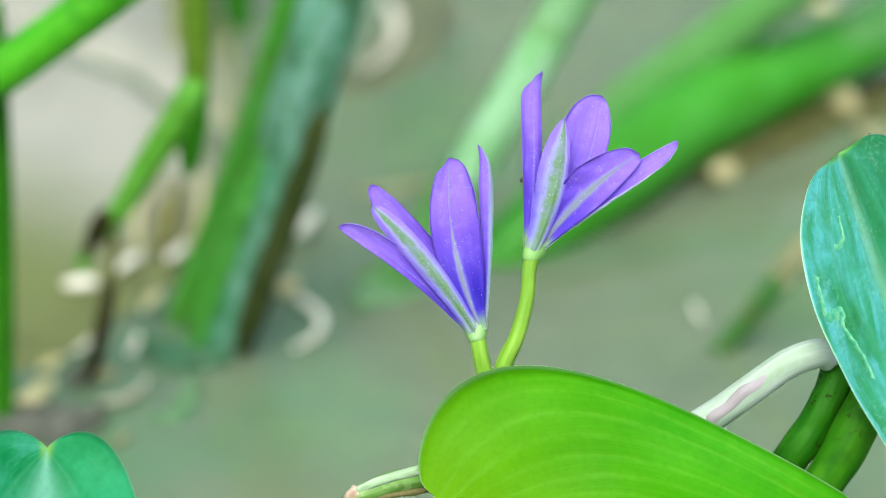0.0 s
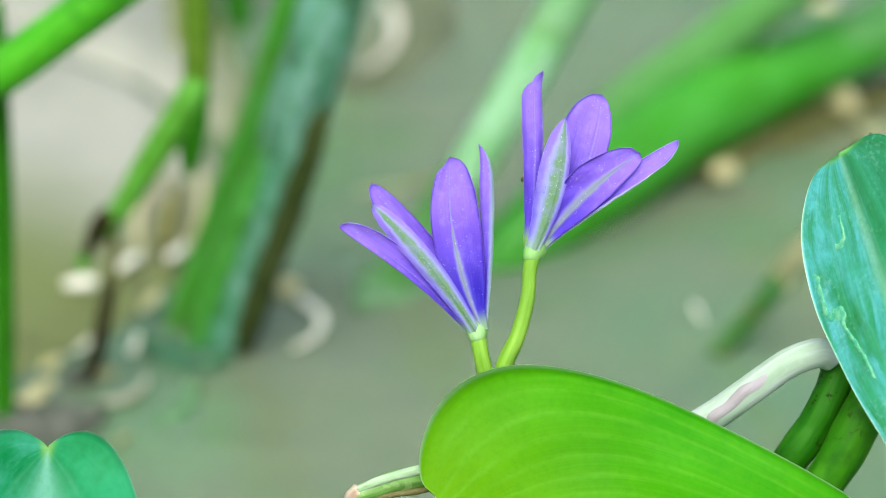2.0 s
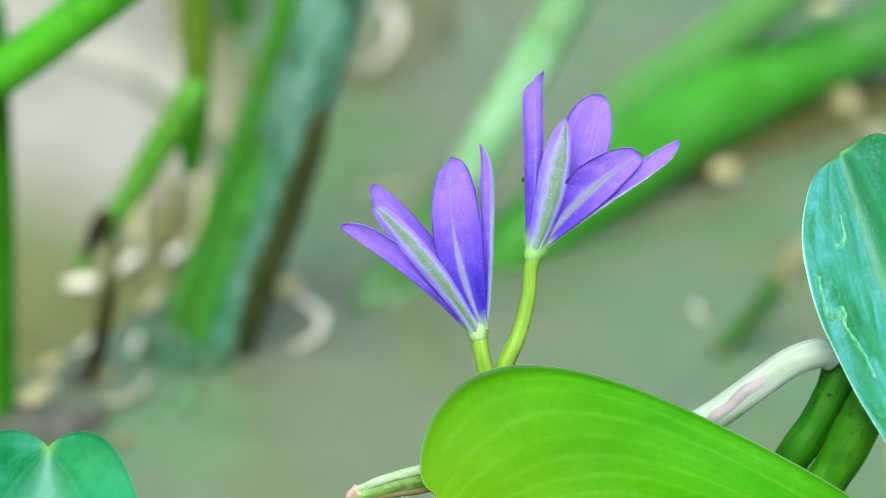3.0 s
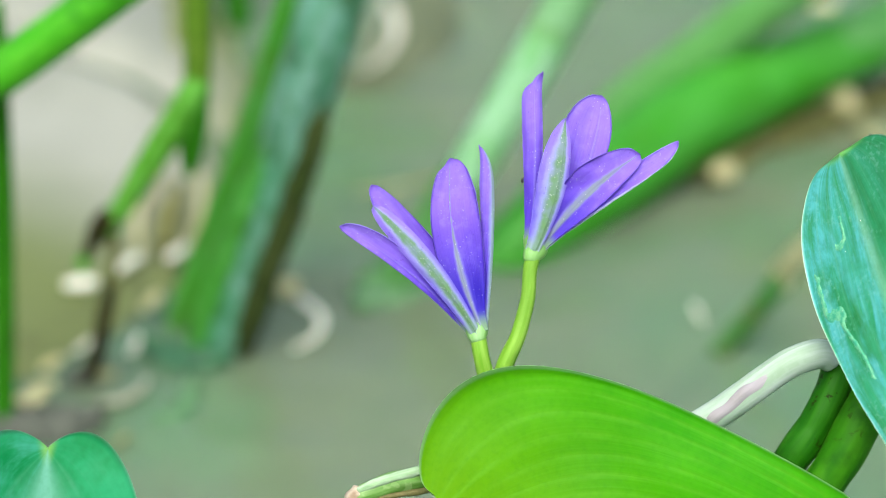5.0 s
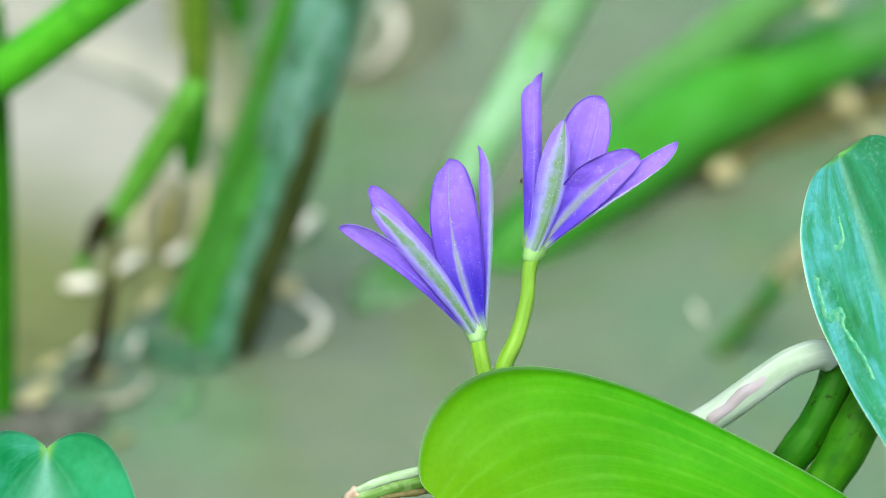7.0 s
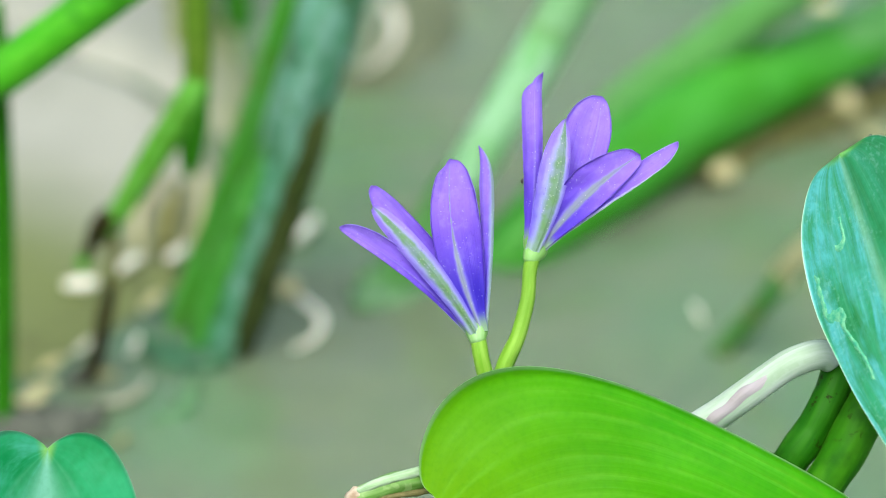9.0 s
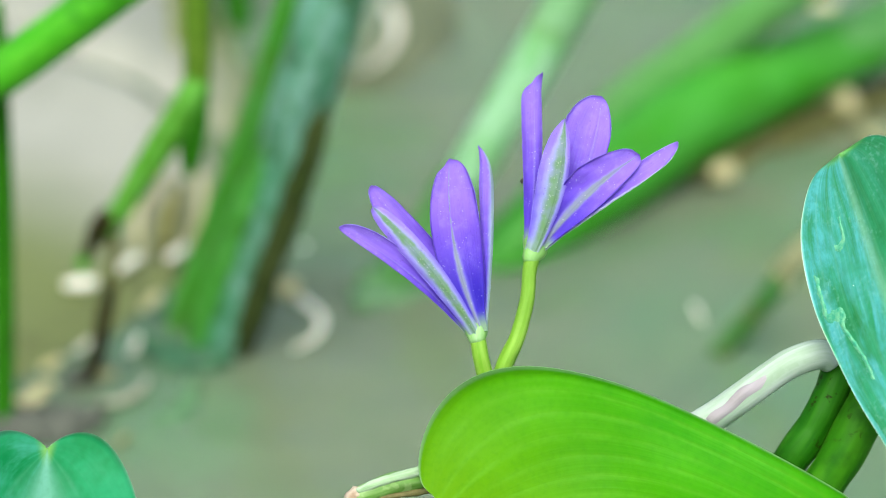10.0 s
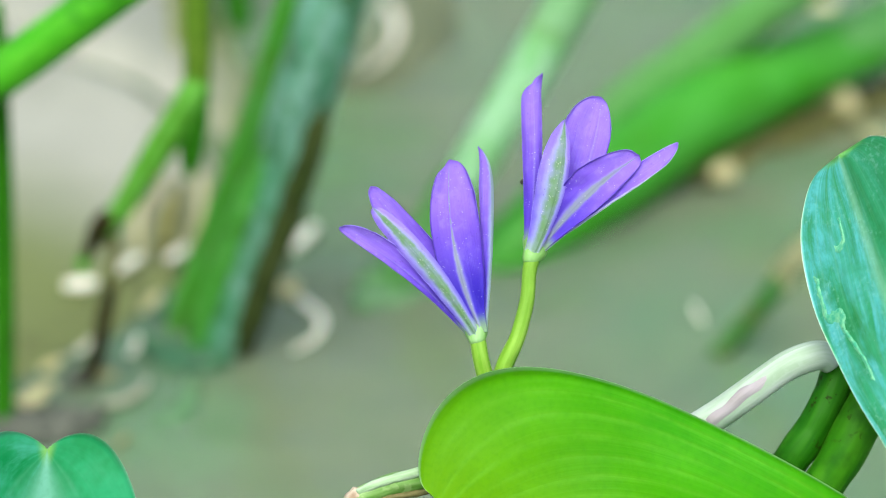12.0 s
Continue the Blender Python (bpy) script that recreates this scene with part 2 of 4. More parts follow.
LEAF_YOUNG = blade_material("leaf_young", (0.008, 0.20, 0.055), (0.024, 0.285, 0.115), (0.19, 0.46, 0.36), 5, 0.34, 0.22, 0.35, 0.16, 0.0, (0.25, 0.48, 0.09), 0.06, 0.34, 0.8, 0.0, 0.12,
                            sky_sheen=(0.06, 0.33, 0.22), sky_sheen_share=0.3, rim_light_strength=0.2)
VIOLET = (0.195, 0.082, 0.69)
TEPAL = tepal_material("tepal", VIOLET, (0.48, 0.46, 0.88), (0.26, 0.20, 0.70), 0.08, 0.2, depth=0.7)
TEPAL_KEEL = tepal_material("tepal_keel", (0.24, 0.165, 0.72), (0.44, 0.49, 0.82), (0.125, 0.265, 0.070), 0.46, 0.95, 0.50, 1.25, 0.30, 0.5)
TEPAL_MID = tepal_material("tepal_mid", VIOLET, (0.27, 0.24, 0.68), (0.24, 0.29, 0.29), 0.14, 0.8, 0.5, 0.72, depth=0.95, dusk=0.10)
TEPAL_RIB = tepal_material("tepal_rib", VIOLET, (0.27, 0.24, 0.68), (0.22, 0.28, 0.24), 0.17, 0.8, 0.46, 1.05, depth=0.8)
TEPAL_SIDE = tepal_material("tepal_side", VIOLET, (0.50, 0.58, 0.84), (0.27, 0.40, 0.36), 0.42, 0.9, 0.90, 1.4)
TEPAL_EDGE = tepal_material("tepal_edge", VIOLET, (0.62, 0.66, 0.90), (0.62, 0.70, 0.84), 0.10, 0.9, 1.0, 1.0)
SPECK = plain_material("speck", (0.03, 0.03, 0.02), (0.08, 0.06, 0.03), 2000, 0.5)
TRAIL = plain_material("leaf_miner_scar", (0.035, 0.28, 0.17), (0.15, 0.40, 0.23), 1500, 0.5)
PEDICEL = stem_material("pedicel_green", (0.135, 0.295, 0.018), (0.21, 0.37, 0.05), (0.10, 0.23, 0.015), 0.45)
CUP = stem_material("flower_foot_green", (0.165, 0.335, 0.085), (0.255, 0.41, 0.19), (0.13, 0.30, 0.05), 0.45)
PALE_STALK = stem_material("pale_stalk", (0.25, 0.335, 0.25), (0.36, 0.425, 0.385), (0.20, 0.29, 0.16), 0.55, 7, 0.4, specular=0.15)
STUB = stem_material("stub_green", (0.080, 0.20, 0.022), (0.18, 0.30, 0.10), (0.05, 0.15, 0.015), 0.5, 6, mottle=0.35)
PAPERY = stem_material("papery_edge", (0.22, 0.34, 0.18), (0.34, 0.43, 0.32), (0.16, 0.27, 0.11), 0.6, 6)
SCAR = stem_material("lilac_scar", (0.26, 0.23, 0.26), (0.34, 0.31, 0.35), (0.21, 0.19, 0.17), 0.6, 5)
BROWN_EDGE = plain_material("brown_edge", (0.075, 0.075, 0.018), (0.14, 0.115, 0.045), 700, 0.7)
DRY_TIP = plain_material("dry_tip", (0.26, 0.18, 0.12), (0.46, 0.38, 0.30), 900, 0.8)
DARK_STEM = stem_material("dark_green_stem", (0.020, 0.12, 0.003), (0.034, 0.165, 0.006), (0.010, 0.05, 0.002), 0.48, specular=0.15)
SPOTTED_STEM = stem_material("spotted_dark_stem", (0.011, 0.082, 0.002), (0.024, 0.125, 0.004), (0.007, 0.04, 0.001), 0.5, specular=0.12, spots=0.85)
RIBBED_STEM = stem_material("ribbed_green_stem", (0.018, 0.115, 0.002), (0.045, 0.18, 0.005), (0.012, 0.07, 0.002), 0.5, 6, 0.8, specular=0.12, spots=0.6)
GREEN_STEM = stem_material("green_stem", (0.042, 0.25, 0.006), (0.072, 0.31, 0.014), (0.025, 0.16, 0.005), 0.40, blotch=0.95, specular=0.2)
MOSS_STEM = stem_material("moss_green_stem", (0.042, 0.19, 0.013), (0.065, 0.225, 0.042), (0.045, 0.13, 0.010), 0.55, 5, 0.9, specular=0.12)
FRESH_STEM = stem_material("fresh_stem", (0.075, 0.27, 0.018), (0.12, 0.33, 0.05), (0.06, 0.18, 0.006), 0.5, blotch=0.7, specular=0.15)
LOW_STEM = stem_material("low_stem", (0.030, 0.195, 0.006), (0.050, 0.240, 0.024), (0.028, 0.160, 0.003), 0.48, blotch=0.6, specular=0.3)
TORN_STEM = stem_material("torn_sheath", (0.034, 0.195, 0.008), (0.070, 0.265, 0.045), (0.028, 0.125, 0.006), 0.48, 6, 0.8, specular=0.3, mottle=0.7)
DULL_STEM = stem_material("dull_green_stem", (0.075, 0.22, 0.05), (0.10, 0.25, 0.08), (0.06, 0.18, 0.03), 0.6, blotch=0.5, specular=0.1)
LOW_END = stem_material("low_end", (0.050, 0.20, 0.030), (0.080, 0.25, 0.060), (0.040, 0.165, 0.010), 0.5, blotch=0.6, specular=0.5)
# Mint puts the stalk's highlight into colour; dim mint is its duller copy.
MINT_SHINE = stem_material("mint_shine", (0.18, 0.42, 0.18), (0.32, 0.54, 0.35), (0.12, 0.34, 0.08), 0.4, blotch=0.95)
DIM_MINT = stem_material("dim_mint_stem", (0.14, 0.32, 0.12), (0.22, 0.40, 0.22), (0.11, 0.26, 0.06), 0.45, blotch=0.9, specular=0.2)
TEAL_STEM = stem_material("teal_stem", (0.040, 0.160, 0.075), (0.130, 0.285, 0.22), (0.030, 0.095, 0.035), 0.32, 5, 0.95, mottle=0.8)
STALK_HIGHLIGHT = stem_material("stalk_highlight", (0.09, 0.22, 0.15), (0.165, 0.305, 0.265), (0.05, 0.17, 0.08), 0.4, 5, 0.9, mottle=0.7)
OLIVE_STEM = stem_material("olive_stem", (0.070, 0.16, 0.010), (0.13, 0.22, 0.025), (0.04, 0.10, 0.006), 0.5, blotch=0.95, specular=0.12)
STRAW_STEM = stem_material("straw_stem", (0.17, 0.21, 0.06), (0.25, 0.27, 0.11), (0.12, 0.16, 0.03), 0.6, blotch=0.8, specular=0.12)
DECAYED = stem_material("decayed_stem", (0.030, 0.105, 0.018), (0.055, 0.15, 0.045), (0.075, 0.065, 0.025), 0.6, 5, 0.95, specular=0.12)
SHANK = stem_material("withered_shank", (0.10, 0.105, 0.03), (0.17, 0.165, 0.07), (0.05, 0.05, 0.014), 0.65, blotch=0.8, specular=0.12)
ROTTEN = stem_material("rotten_stem", (0.024, 0.040, 0.008), (0.046, 0.060, 0.018), (0.014, 0.022, 0.004), 0.7, blotch=0.95, specular=0.12)
BLACK_ROT = stem_material("blackened_stem", (0.010, 0.010, 0.002), (0.030, 0.022, 0.006), (0.004, 0.005, 0.001), 0.7, blotch=0.9, specular=0.12)
STALK_REFLECTION = stem_material("stalk_reflection", (0.028, 0.105, 0.030), (0.05, 0.14, 0.085), (0.012, 0.04, 0.012), 0.5, blotch=0.9, specular=0.3)
STALK_SHADE = plain_material("stalk_shade", (0.046, 0.050, 0.009), (0.086, 0.086, 0.024), 70, 0.6, 0.4, 0.001)
BROWN_SILT = plain_material("brown_silt", (0.078, 0.092, 0.048), (0.115, 0.130, 0.075), 60, 0.5, 0.3, 0.0006)
MUCK = plain_material("brown_muck", (0.038, 0.043, 0.034), (0.075, 0.080, 0.066), 70, 0.6, 0.4, 0.001)
GLINT_FLAKE = plain_material("glint_and_flake", (0.70, 0.68, 0.58), (0.84, 0.82, 0.74), 300, 0.6)
HUSK_TAN = plain_material("tan_husk", (0.38, 0.35, 0.16), (0.54, 0.50, 0.30), 300, 0.6)
SODDEN = plain_material("sodden_straw", (0.165, 0.175, 0.08), (0.25, 0.255, 0.15), 200, 0.7)
GREEN_REFLECTION = plain_material("green_reflection", (0.072, 0.165, 0.068), (0.105, 0.200, 0.100), 90, 0.5, 0.3, 0.0005)
FOOT_REFLECTION = stem_material("foot_reflection", (0.085, 0.205, 0.05), (0.11, 0.24, 0.085), (0.06, 0.16, 0.03), 0.6, blotch=0.9, specular=0.15)


def sky_patch_material():
    n = Nodes("sky_reflection")
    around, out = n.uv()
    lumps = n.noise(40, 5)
    # Pale and olive tones stand for reflections painted into this patch.
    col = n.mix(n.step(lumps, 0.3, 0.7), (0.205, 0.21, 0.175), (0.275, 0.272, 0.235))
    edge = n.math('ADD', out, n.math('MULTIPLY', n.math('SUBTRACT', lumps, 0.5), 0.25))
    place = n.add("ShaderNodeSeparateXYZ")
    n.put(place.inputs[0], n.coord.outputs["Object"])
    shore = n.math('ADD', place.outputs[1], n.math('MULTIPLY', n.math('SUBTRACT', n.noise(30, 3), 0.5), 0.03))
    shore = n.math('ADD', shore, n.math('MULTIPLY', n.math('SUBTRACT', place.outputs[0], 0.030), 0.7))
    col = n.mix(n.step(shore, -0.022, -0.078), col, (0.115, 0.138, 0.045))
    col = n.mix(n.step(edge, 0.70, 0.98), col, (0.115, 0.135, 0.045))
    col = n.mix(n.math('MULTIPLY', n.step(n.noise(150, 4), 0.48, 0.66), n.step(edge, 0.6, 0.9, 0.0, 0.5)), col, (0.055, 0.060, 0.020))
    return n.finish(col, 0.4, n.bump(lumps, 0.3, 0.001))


TAUPE = plain_material("taupe_husk", (0.30, 0.29, 0.23), (0.40, 0.38, 0.31), 250, 0.7)
HUSK_DIM = plain_material("weathered_husk", (0.60, 0.56, 0.50), (0.74, 0.70, 0.62), 300, 0.6)
HUSK_DULL = plain_material("dull_husk", (0.27, 0.25, 0.13), (0.38, 0.35, 0.20), 250, 0.7)
SKY_PATCH = sky_patch_material()
BED = plain_material("silt_bed", (0.20, 0.23, 0.13), (0.26, 0.26, 0.17), 30, 0.8)
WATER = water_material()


def dew_material():
    n = Nodes("dew")
    p = n.add("ShaderNodeBsdfPrincipled")
    p.inputs["Roughness"].default_value = 0.02
    p.inputs["IOR"].default_value = 1.33
    p.inputs["Transmission Weight"].default_value = 1.0
    n.tree.links.new(p.outputs[0], n.out.inputs["Surface"])
    return n.mat


DEW = dew_material()


# ---- mesh helpers ----
def part(name, bm, material, parent=None, label=""):
    """Links a bmesh as one smooth mesh object, under a thing or a part."""
    me = bpy.data.meshes.new(name)
    bm.normal_update()
    bm.to_mesh(me)
    bm.free()
    me.materials.append(material)
    for p in me.polygons:
        p.use_smooth = True
    ob = new(name, me)
    ob.parent = parent
    return tagged(ob, label)


def thing(name, m, label, category, group=""):
    ob = new(name)
    ob.empty_display_size = 0.01
    ob.matrix_world = m
    return tagged(ob, label, category, group)


def sheet(fn, ns, nt, thick=0.0):
    """A surface fn(s, t), s in 0..1 and t in -1..1, with its back face thick metres behind it."""
    bm = bmesh.new()
    uv = bm.loops.layers.uv.new("UVMap")
    grid = [[Vector(fn(i / ns, 2 * j / nt - 1)) for j in range(nt + 1)] for i in range(ns + 1)]
    front = [[bm.verts.new(p) for p in row] for row in grid]
    coords = {}

    def face(vs, ids):
        try:
            f = bm.faces.new(vs)
        except ValueError:
            return
        for l, (i, j) in zip(f.loops, ids):
            l[uv].uv = (j / nt, i / ns)

    for i in range(ns):
        for j in range(nt):
            ids = ((i, j), (i, j + 1), (i + 1, j + 1), (i + 1, j))
            face([front[a][b] for a, b in ids], ids)
    if thick:
        bm.normal_update()
        back = [[bm.verts.new(v.co - v.normal * thick) for v in row] for row in front]
        for i in range(ns):
            for j in range(nt):
                ids = ((i, j), (i + 1, j), (i + 1, j + 1), (i, j + 1))
                face([back[a][b] for a, b in ids], ids)
        ring = [(i, 0) for i in range(ns)] + [(ns, j) for j in range(nt)]
        ring += [(i, nt) for i in range(ns, 0, -1)] + [(0, j) for j in range(nt, 0, -1)]
        for k, (a, b) in enumerate(ring):
            c, d = ring[(k + 1) % len(ring)]
            face([front[a][b], back[a][b], back[c][d], front[c][d]], [(a, b), (a, b), (c, d), (c, d)])
    return bm


def spline(points, n):
    """Catmull-Rom through points (vectors of any length), n steps a span."""
    pts = [np.array(p, float) for p in points]
    pts = [2 * pts[0] - pts[1]] + pts + [2 * pts[-1] - pts[-2]]
    out = []
    for k in range(1, len(pts) - 2):
        a, b, c, d = pts[k - 1:k + 3]
        for i in range(n):
            x = i / n
            out.append(0.5 * (2 * b + (c - a) * x + (2 * a - 5 * b + 4 * c - d) * x ** 2 + (3 * b - a - 3 * c + d) * x ** 3))
    out.append(pts[-2])
    return out


def tube(points, n=8, sides=18, flat=1.0, wobble=0.0, seed=1.0):
    """A round stalk along points (x, y, z, radius) with closed, rounded ends."""
    path = spline(points, n)
    bm = bmesh.new()
    uv = bm.loops.layers.uv.new("UVMap")
    pos = [Vector(p[:3]) for p in path]
    tan = [(pos[min(i + 1, len(pos) - 1)] - pos[max(i - 1, 0)]).normalized() for i in range(len(pos))]
    side = tan[0].orthogonal().normalized()
    rings = []
    length = 0.0
    spread = []
    first, last = path[0][3], path[-1][3]
    stations = [(pos[0] - tan[0] * first * 0.45, tan[0], first * 0.55)]
    stations += [(p, t, q[3]) for p, t, q in zip(pos, tan, path)]
    stations += [(pos[-1] + tan[-1] * last * 0.45, tan[-1], last * 0.55)]
    before = stations[0][0]
    for p, t, r in stations:
        side = (side - t * side.dot(t)).normalized()
        up = t.cross(side)
        length += (p - before).length
        before = p
        spread.append(length)
        ring = []
        for j in range(sides):
            a = 2 * math.pi * j / sides
            d = side * math.cos(a) + up * math.sin(a) * flat
            k = 1 + wobble * noise.noise(Vector((math.cos(a) * 1.2 + seed, math.sin(a) * 1.2, length / max(first, 1e-4) * 0.4)))
            ring.append(bm.verts.new(p + d * r * k))
        rings.append(ring)
    for i in range(len(rings) - 1):
        for j in range(sides):
            k = (j + 1) % sides
            f = bm.faces.new((rings[i][j], rings[i][k], rings[i + 1][k], rings[i + 1][j]))
            for l, (x, y) in zip(f.loops, ((j, i), (j + 1, i), (j + 1, i + 1), (j, i + 1))):
                l[uv].uv = (x / sides, spread[y] / 0.03)
    bm.faces.new(list(reversed(rings[0])))
    bm.faces.new(rings[-1])
    return bm


def mm(points):
    return [tuple(c * 0.001 for c in p) for p in points]


# ---- plant pieces ----
def tepal(length, left, right, cup=0.3, bend=0.0, widest=0.62, foot=0.22, point=2.2, side=0.0, blunt=0.62, ruffle=0.05, seed=0.0, hook=0.0, flick=0.0, notch=0.0, notch_at=0.86):
    """One tepal (mm) from its foot at the origin along +y, its face towards +z, left and right of its keel so wide."""
    line = [(0.0, 0.0, 0.0)]
    steps = 40
    for i in range(steps):
        s = (i + 0.5) / steps
        a = radians(bend * (s - 0.3) + hook * s ** 12)
        b = radians(side * (s - 0.5))
        x, y, z = line[-1]
        line.append((x + length / steps * math.sin(b), y + length / steps * math.cos(a) * math.cos(b), z + length / steps * math.sin(a)))

    def fn(s, t):
        k = min(steps, int(s * steps))
        f = s * steps - k
        p, q = line[k], line[min(k + 1, steps)]
        c = [p[i] + (q[i] - p[i]) * f for i in range(3)]
        if s < widest:
            w = foot + (1 - foot) * math.sin(math.pi / 2 * s / widest) ** 1.15
        else:
            w = max(0.0, 1 - ((s - widest) / (1 - widest)) ** point) ** blunt
        w *= left if t < 0 else right
        w *= 1 + 0.035 * noise.noise(Vector((s * 11, seed, 2.0 if t < 0 else 5.0))) + 0.018 * noise.noise(Vector((s * 34, seed, 3.0 if t < 0 else 7.0)))
        if notch and t < 0:
            e = min(1.0, max(0.0, (s - notch_at) / (0.98 - notch_at) / 0.6))
            w *= 1 - notch * (1 - math.sqrt(1 - e * e))
        arc = 1.4 * cup * t
        x = w * math.sin(arc) / (1.4 * cup)
        z = w * (1 - math.cos(arc)) / (1.4 * cup)
        z += 0.22 * math.exp(-(t / 0.10) ** 2) * (1 - s) * min(1.0, w)
        z += ruffle * w * 2 * noise.noise(Vector((s * 7 + seed, t * 2.0, seed))) * (0.4 + abs(t))
        x += flick * s ** 18
        return ((c[0] + x) * 0.001, c[1] * 0.001, (c[2] + z) * 0.001)

    return sheet(fn, 64, 18, 0.00014)


def put_tepal(flower, start, turn, length, left, right, material, label="", lean=0.0, **shape):
    """Sets a tepal at a place of the bench (mm), turned clockwise from upright and leaning to the camera."""
    ob = part("tepal", tepal(length, left, right, **shape), material, flower, label)
    ob.matrix_basis = blade_place(*start, turn, lean, 0)
    return ob


def blade_point(s, t, L, W, lobe, fold, bend, q, tip, pinch=0.0, back=0.5, ripple=0.25, seed=0.0, lift=0.0, groove=0.0, other=None):
    """A place on a heart-shaped blade (mm) that grows from its notch at the origin along +y."""
    k = s ** q
    wide = other if other and t < 0 else W
    ex = wide / 2 * math.sin(math.pi * k) ** tip * (1 + pinch * math.sin(2 * math.pi * k)) if 0 < s < 1 else 0.0
    g = math.sin(math.pi * s / back) if s < back else 0.0
    y = L * s - t * t * lobe * L * g
    x = t * ex
    z = fold * (math.sqrt(x * x + 4) - 2) - bend * (y / L) ** 2 * L
    z += ripple * noise.noise(Vector((x * 0.11 + seed, y * 0.11, seed))) * min(1.0, s * 6)
    z -= groove * math.exp(-(t / 0.22) ** 2) * math.sin(math.pi * s) ** 0.6 if 0 < s < 1 else 0.0
    return (x * 0.001, y * 0.001, (z + lift) * 0.001)


def blade(*shape, ns=72, nt=44, **more):
    return sheet(lambda s, t: blade_point(s, t, *shape, **more), ns, nt, 0.00016)


def blade_place(u, v, w, a, b, r):
    return pose(u * 0.001, v * 0.001, w * 0.001, 0, 0, -a) @ pose(0, 0, 0, b, 0, 0) @ pose(0, 0, 0, 0, r, 0)


# ---- water and reflected sky ----
def build_water():
    """One sheet of murky water that reaches the horizon, finely swelled where the camera looks."""
    bm = bmesh.new()
    near = np.linspace(-0.30, 0.30, 241)
    far = np.array([0.34, 0.4, 0.5, 0.7, 1.0, 1.6, 3, 6, 12, 25, 60, 150, 400, 1500])
    xs = np.concatenate([-far[::-1], near, far])
    ys = xs + 0.17
    rings = ((-0.011, 0.262, 0.0140, 0.00062), (-0.030, 0.145, 0.0170, 0.00028), (-0.012, 0.192, 0.0120, 0.00040), (0.030, 0.18, 0.031, 0.00040), (-0.055, 0.125, 0.011, 0.00018), (-0.062, 0.235, 0.012, 0.00016))

    def height(x, y):
        if abs(x) > 0.3 or abs(y - 0.17) > 0.3:
            return 0.0
        z = 0.0
        for cx, cy, wave, high in rings:
            d = math.hypot(x - cx, y - cy)
            z += high * math.sin(2 * math.pi * d / wave) * math.exp(-d / (wave * 4.0))
        z += 0.0014 * noise.noise(Vector((x * 14, y * 14, 0.3))) + 0.0005 * noise.noise(Vector((x * 34, y * 34, 2.3)))
        edge = max(abs(x), abs(y - 0.17))
        return z * min(1.0, (0.3 - edge) / 0.06)

    verts = [(x, y, height(x, y)) for y in ys for x in xs]
    n = len(xs)
    faces = [(j * n + i, j * n + i + 1, (j + 1) * n + i + 1, (j + 1) * n + i) for j in range(n - 1) for i in range(n - 1)]
    me = bpy.data.meshes.new("water")
    me.from_pydata(verts, [], faces)
    bm.from_mesh(me)
    bpy.data.meshes.remove(me)
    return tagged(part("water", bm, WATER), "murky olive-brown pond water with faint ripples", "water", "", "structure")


water = build_water()


def build_bed():
    """The silty bed close under the water."""
    def fn(s, t):
        u = 2 * s - 1
        x, y = 0.8 * t + 1400 * t ** 15, 0.17 + 0.8 * u + 1400 * u ** 15
        return (x, y, -0.016 + 0.004 * noise.noise(Vector((x * 25, y * 25, 1.0))))
    return tagged(part("pond_bed", sheet(fn, 150, 150), BED), "olive silt bed under the murky water", "pond bed", "", "structure")


build_bed()


def build_sky_patch():
    """A pale shoal, just breaking the surface, added for the sky's reflection."""
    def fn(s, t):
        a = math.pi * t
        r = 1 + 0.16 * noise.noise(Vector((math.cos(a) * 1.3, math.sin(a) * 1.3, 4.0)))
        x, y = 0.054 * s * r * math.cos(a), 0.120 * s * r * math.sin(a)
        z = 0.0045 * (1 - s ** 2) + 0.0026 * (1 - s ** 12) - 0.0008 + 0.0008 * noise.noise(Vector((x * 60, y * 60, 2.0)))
        # dark ripple lines in the reflection, shaped as a groove
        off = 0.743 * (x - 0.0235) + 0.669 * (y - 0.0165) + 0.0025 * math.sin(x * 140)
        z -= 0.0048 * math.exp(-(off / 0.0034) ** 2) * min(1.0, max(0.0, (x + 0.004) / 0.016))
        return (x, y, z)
    ob = part("sky_patch", sheet(fn, 70, 120), SKY_PATCH)
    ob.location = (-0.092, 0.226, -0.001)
    return tagged(ob, "pale low patch added for the sky's reflection", "mud bank", "", "structure")


build_sky_patch()


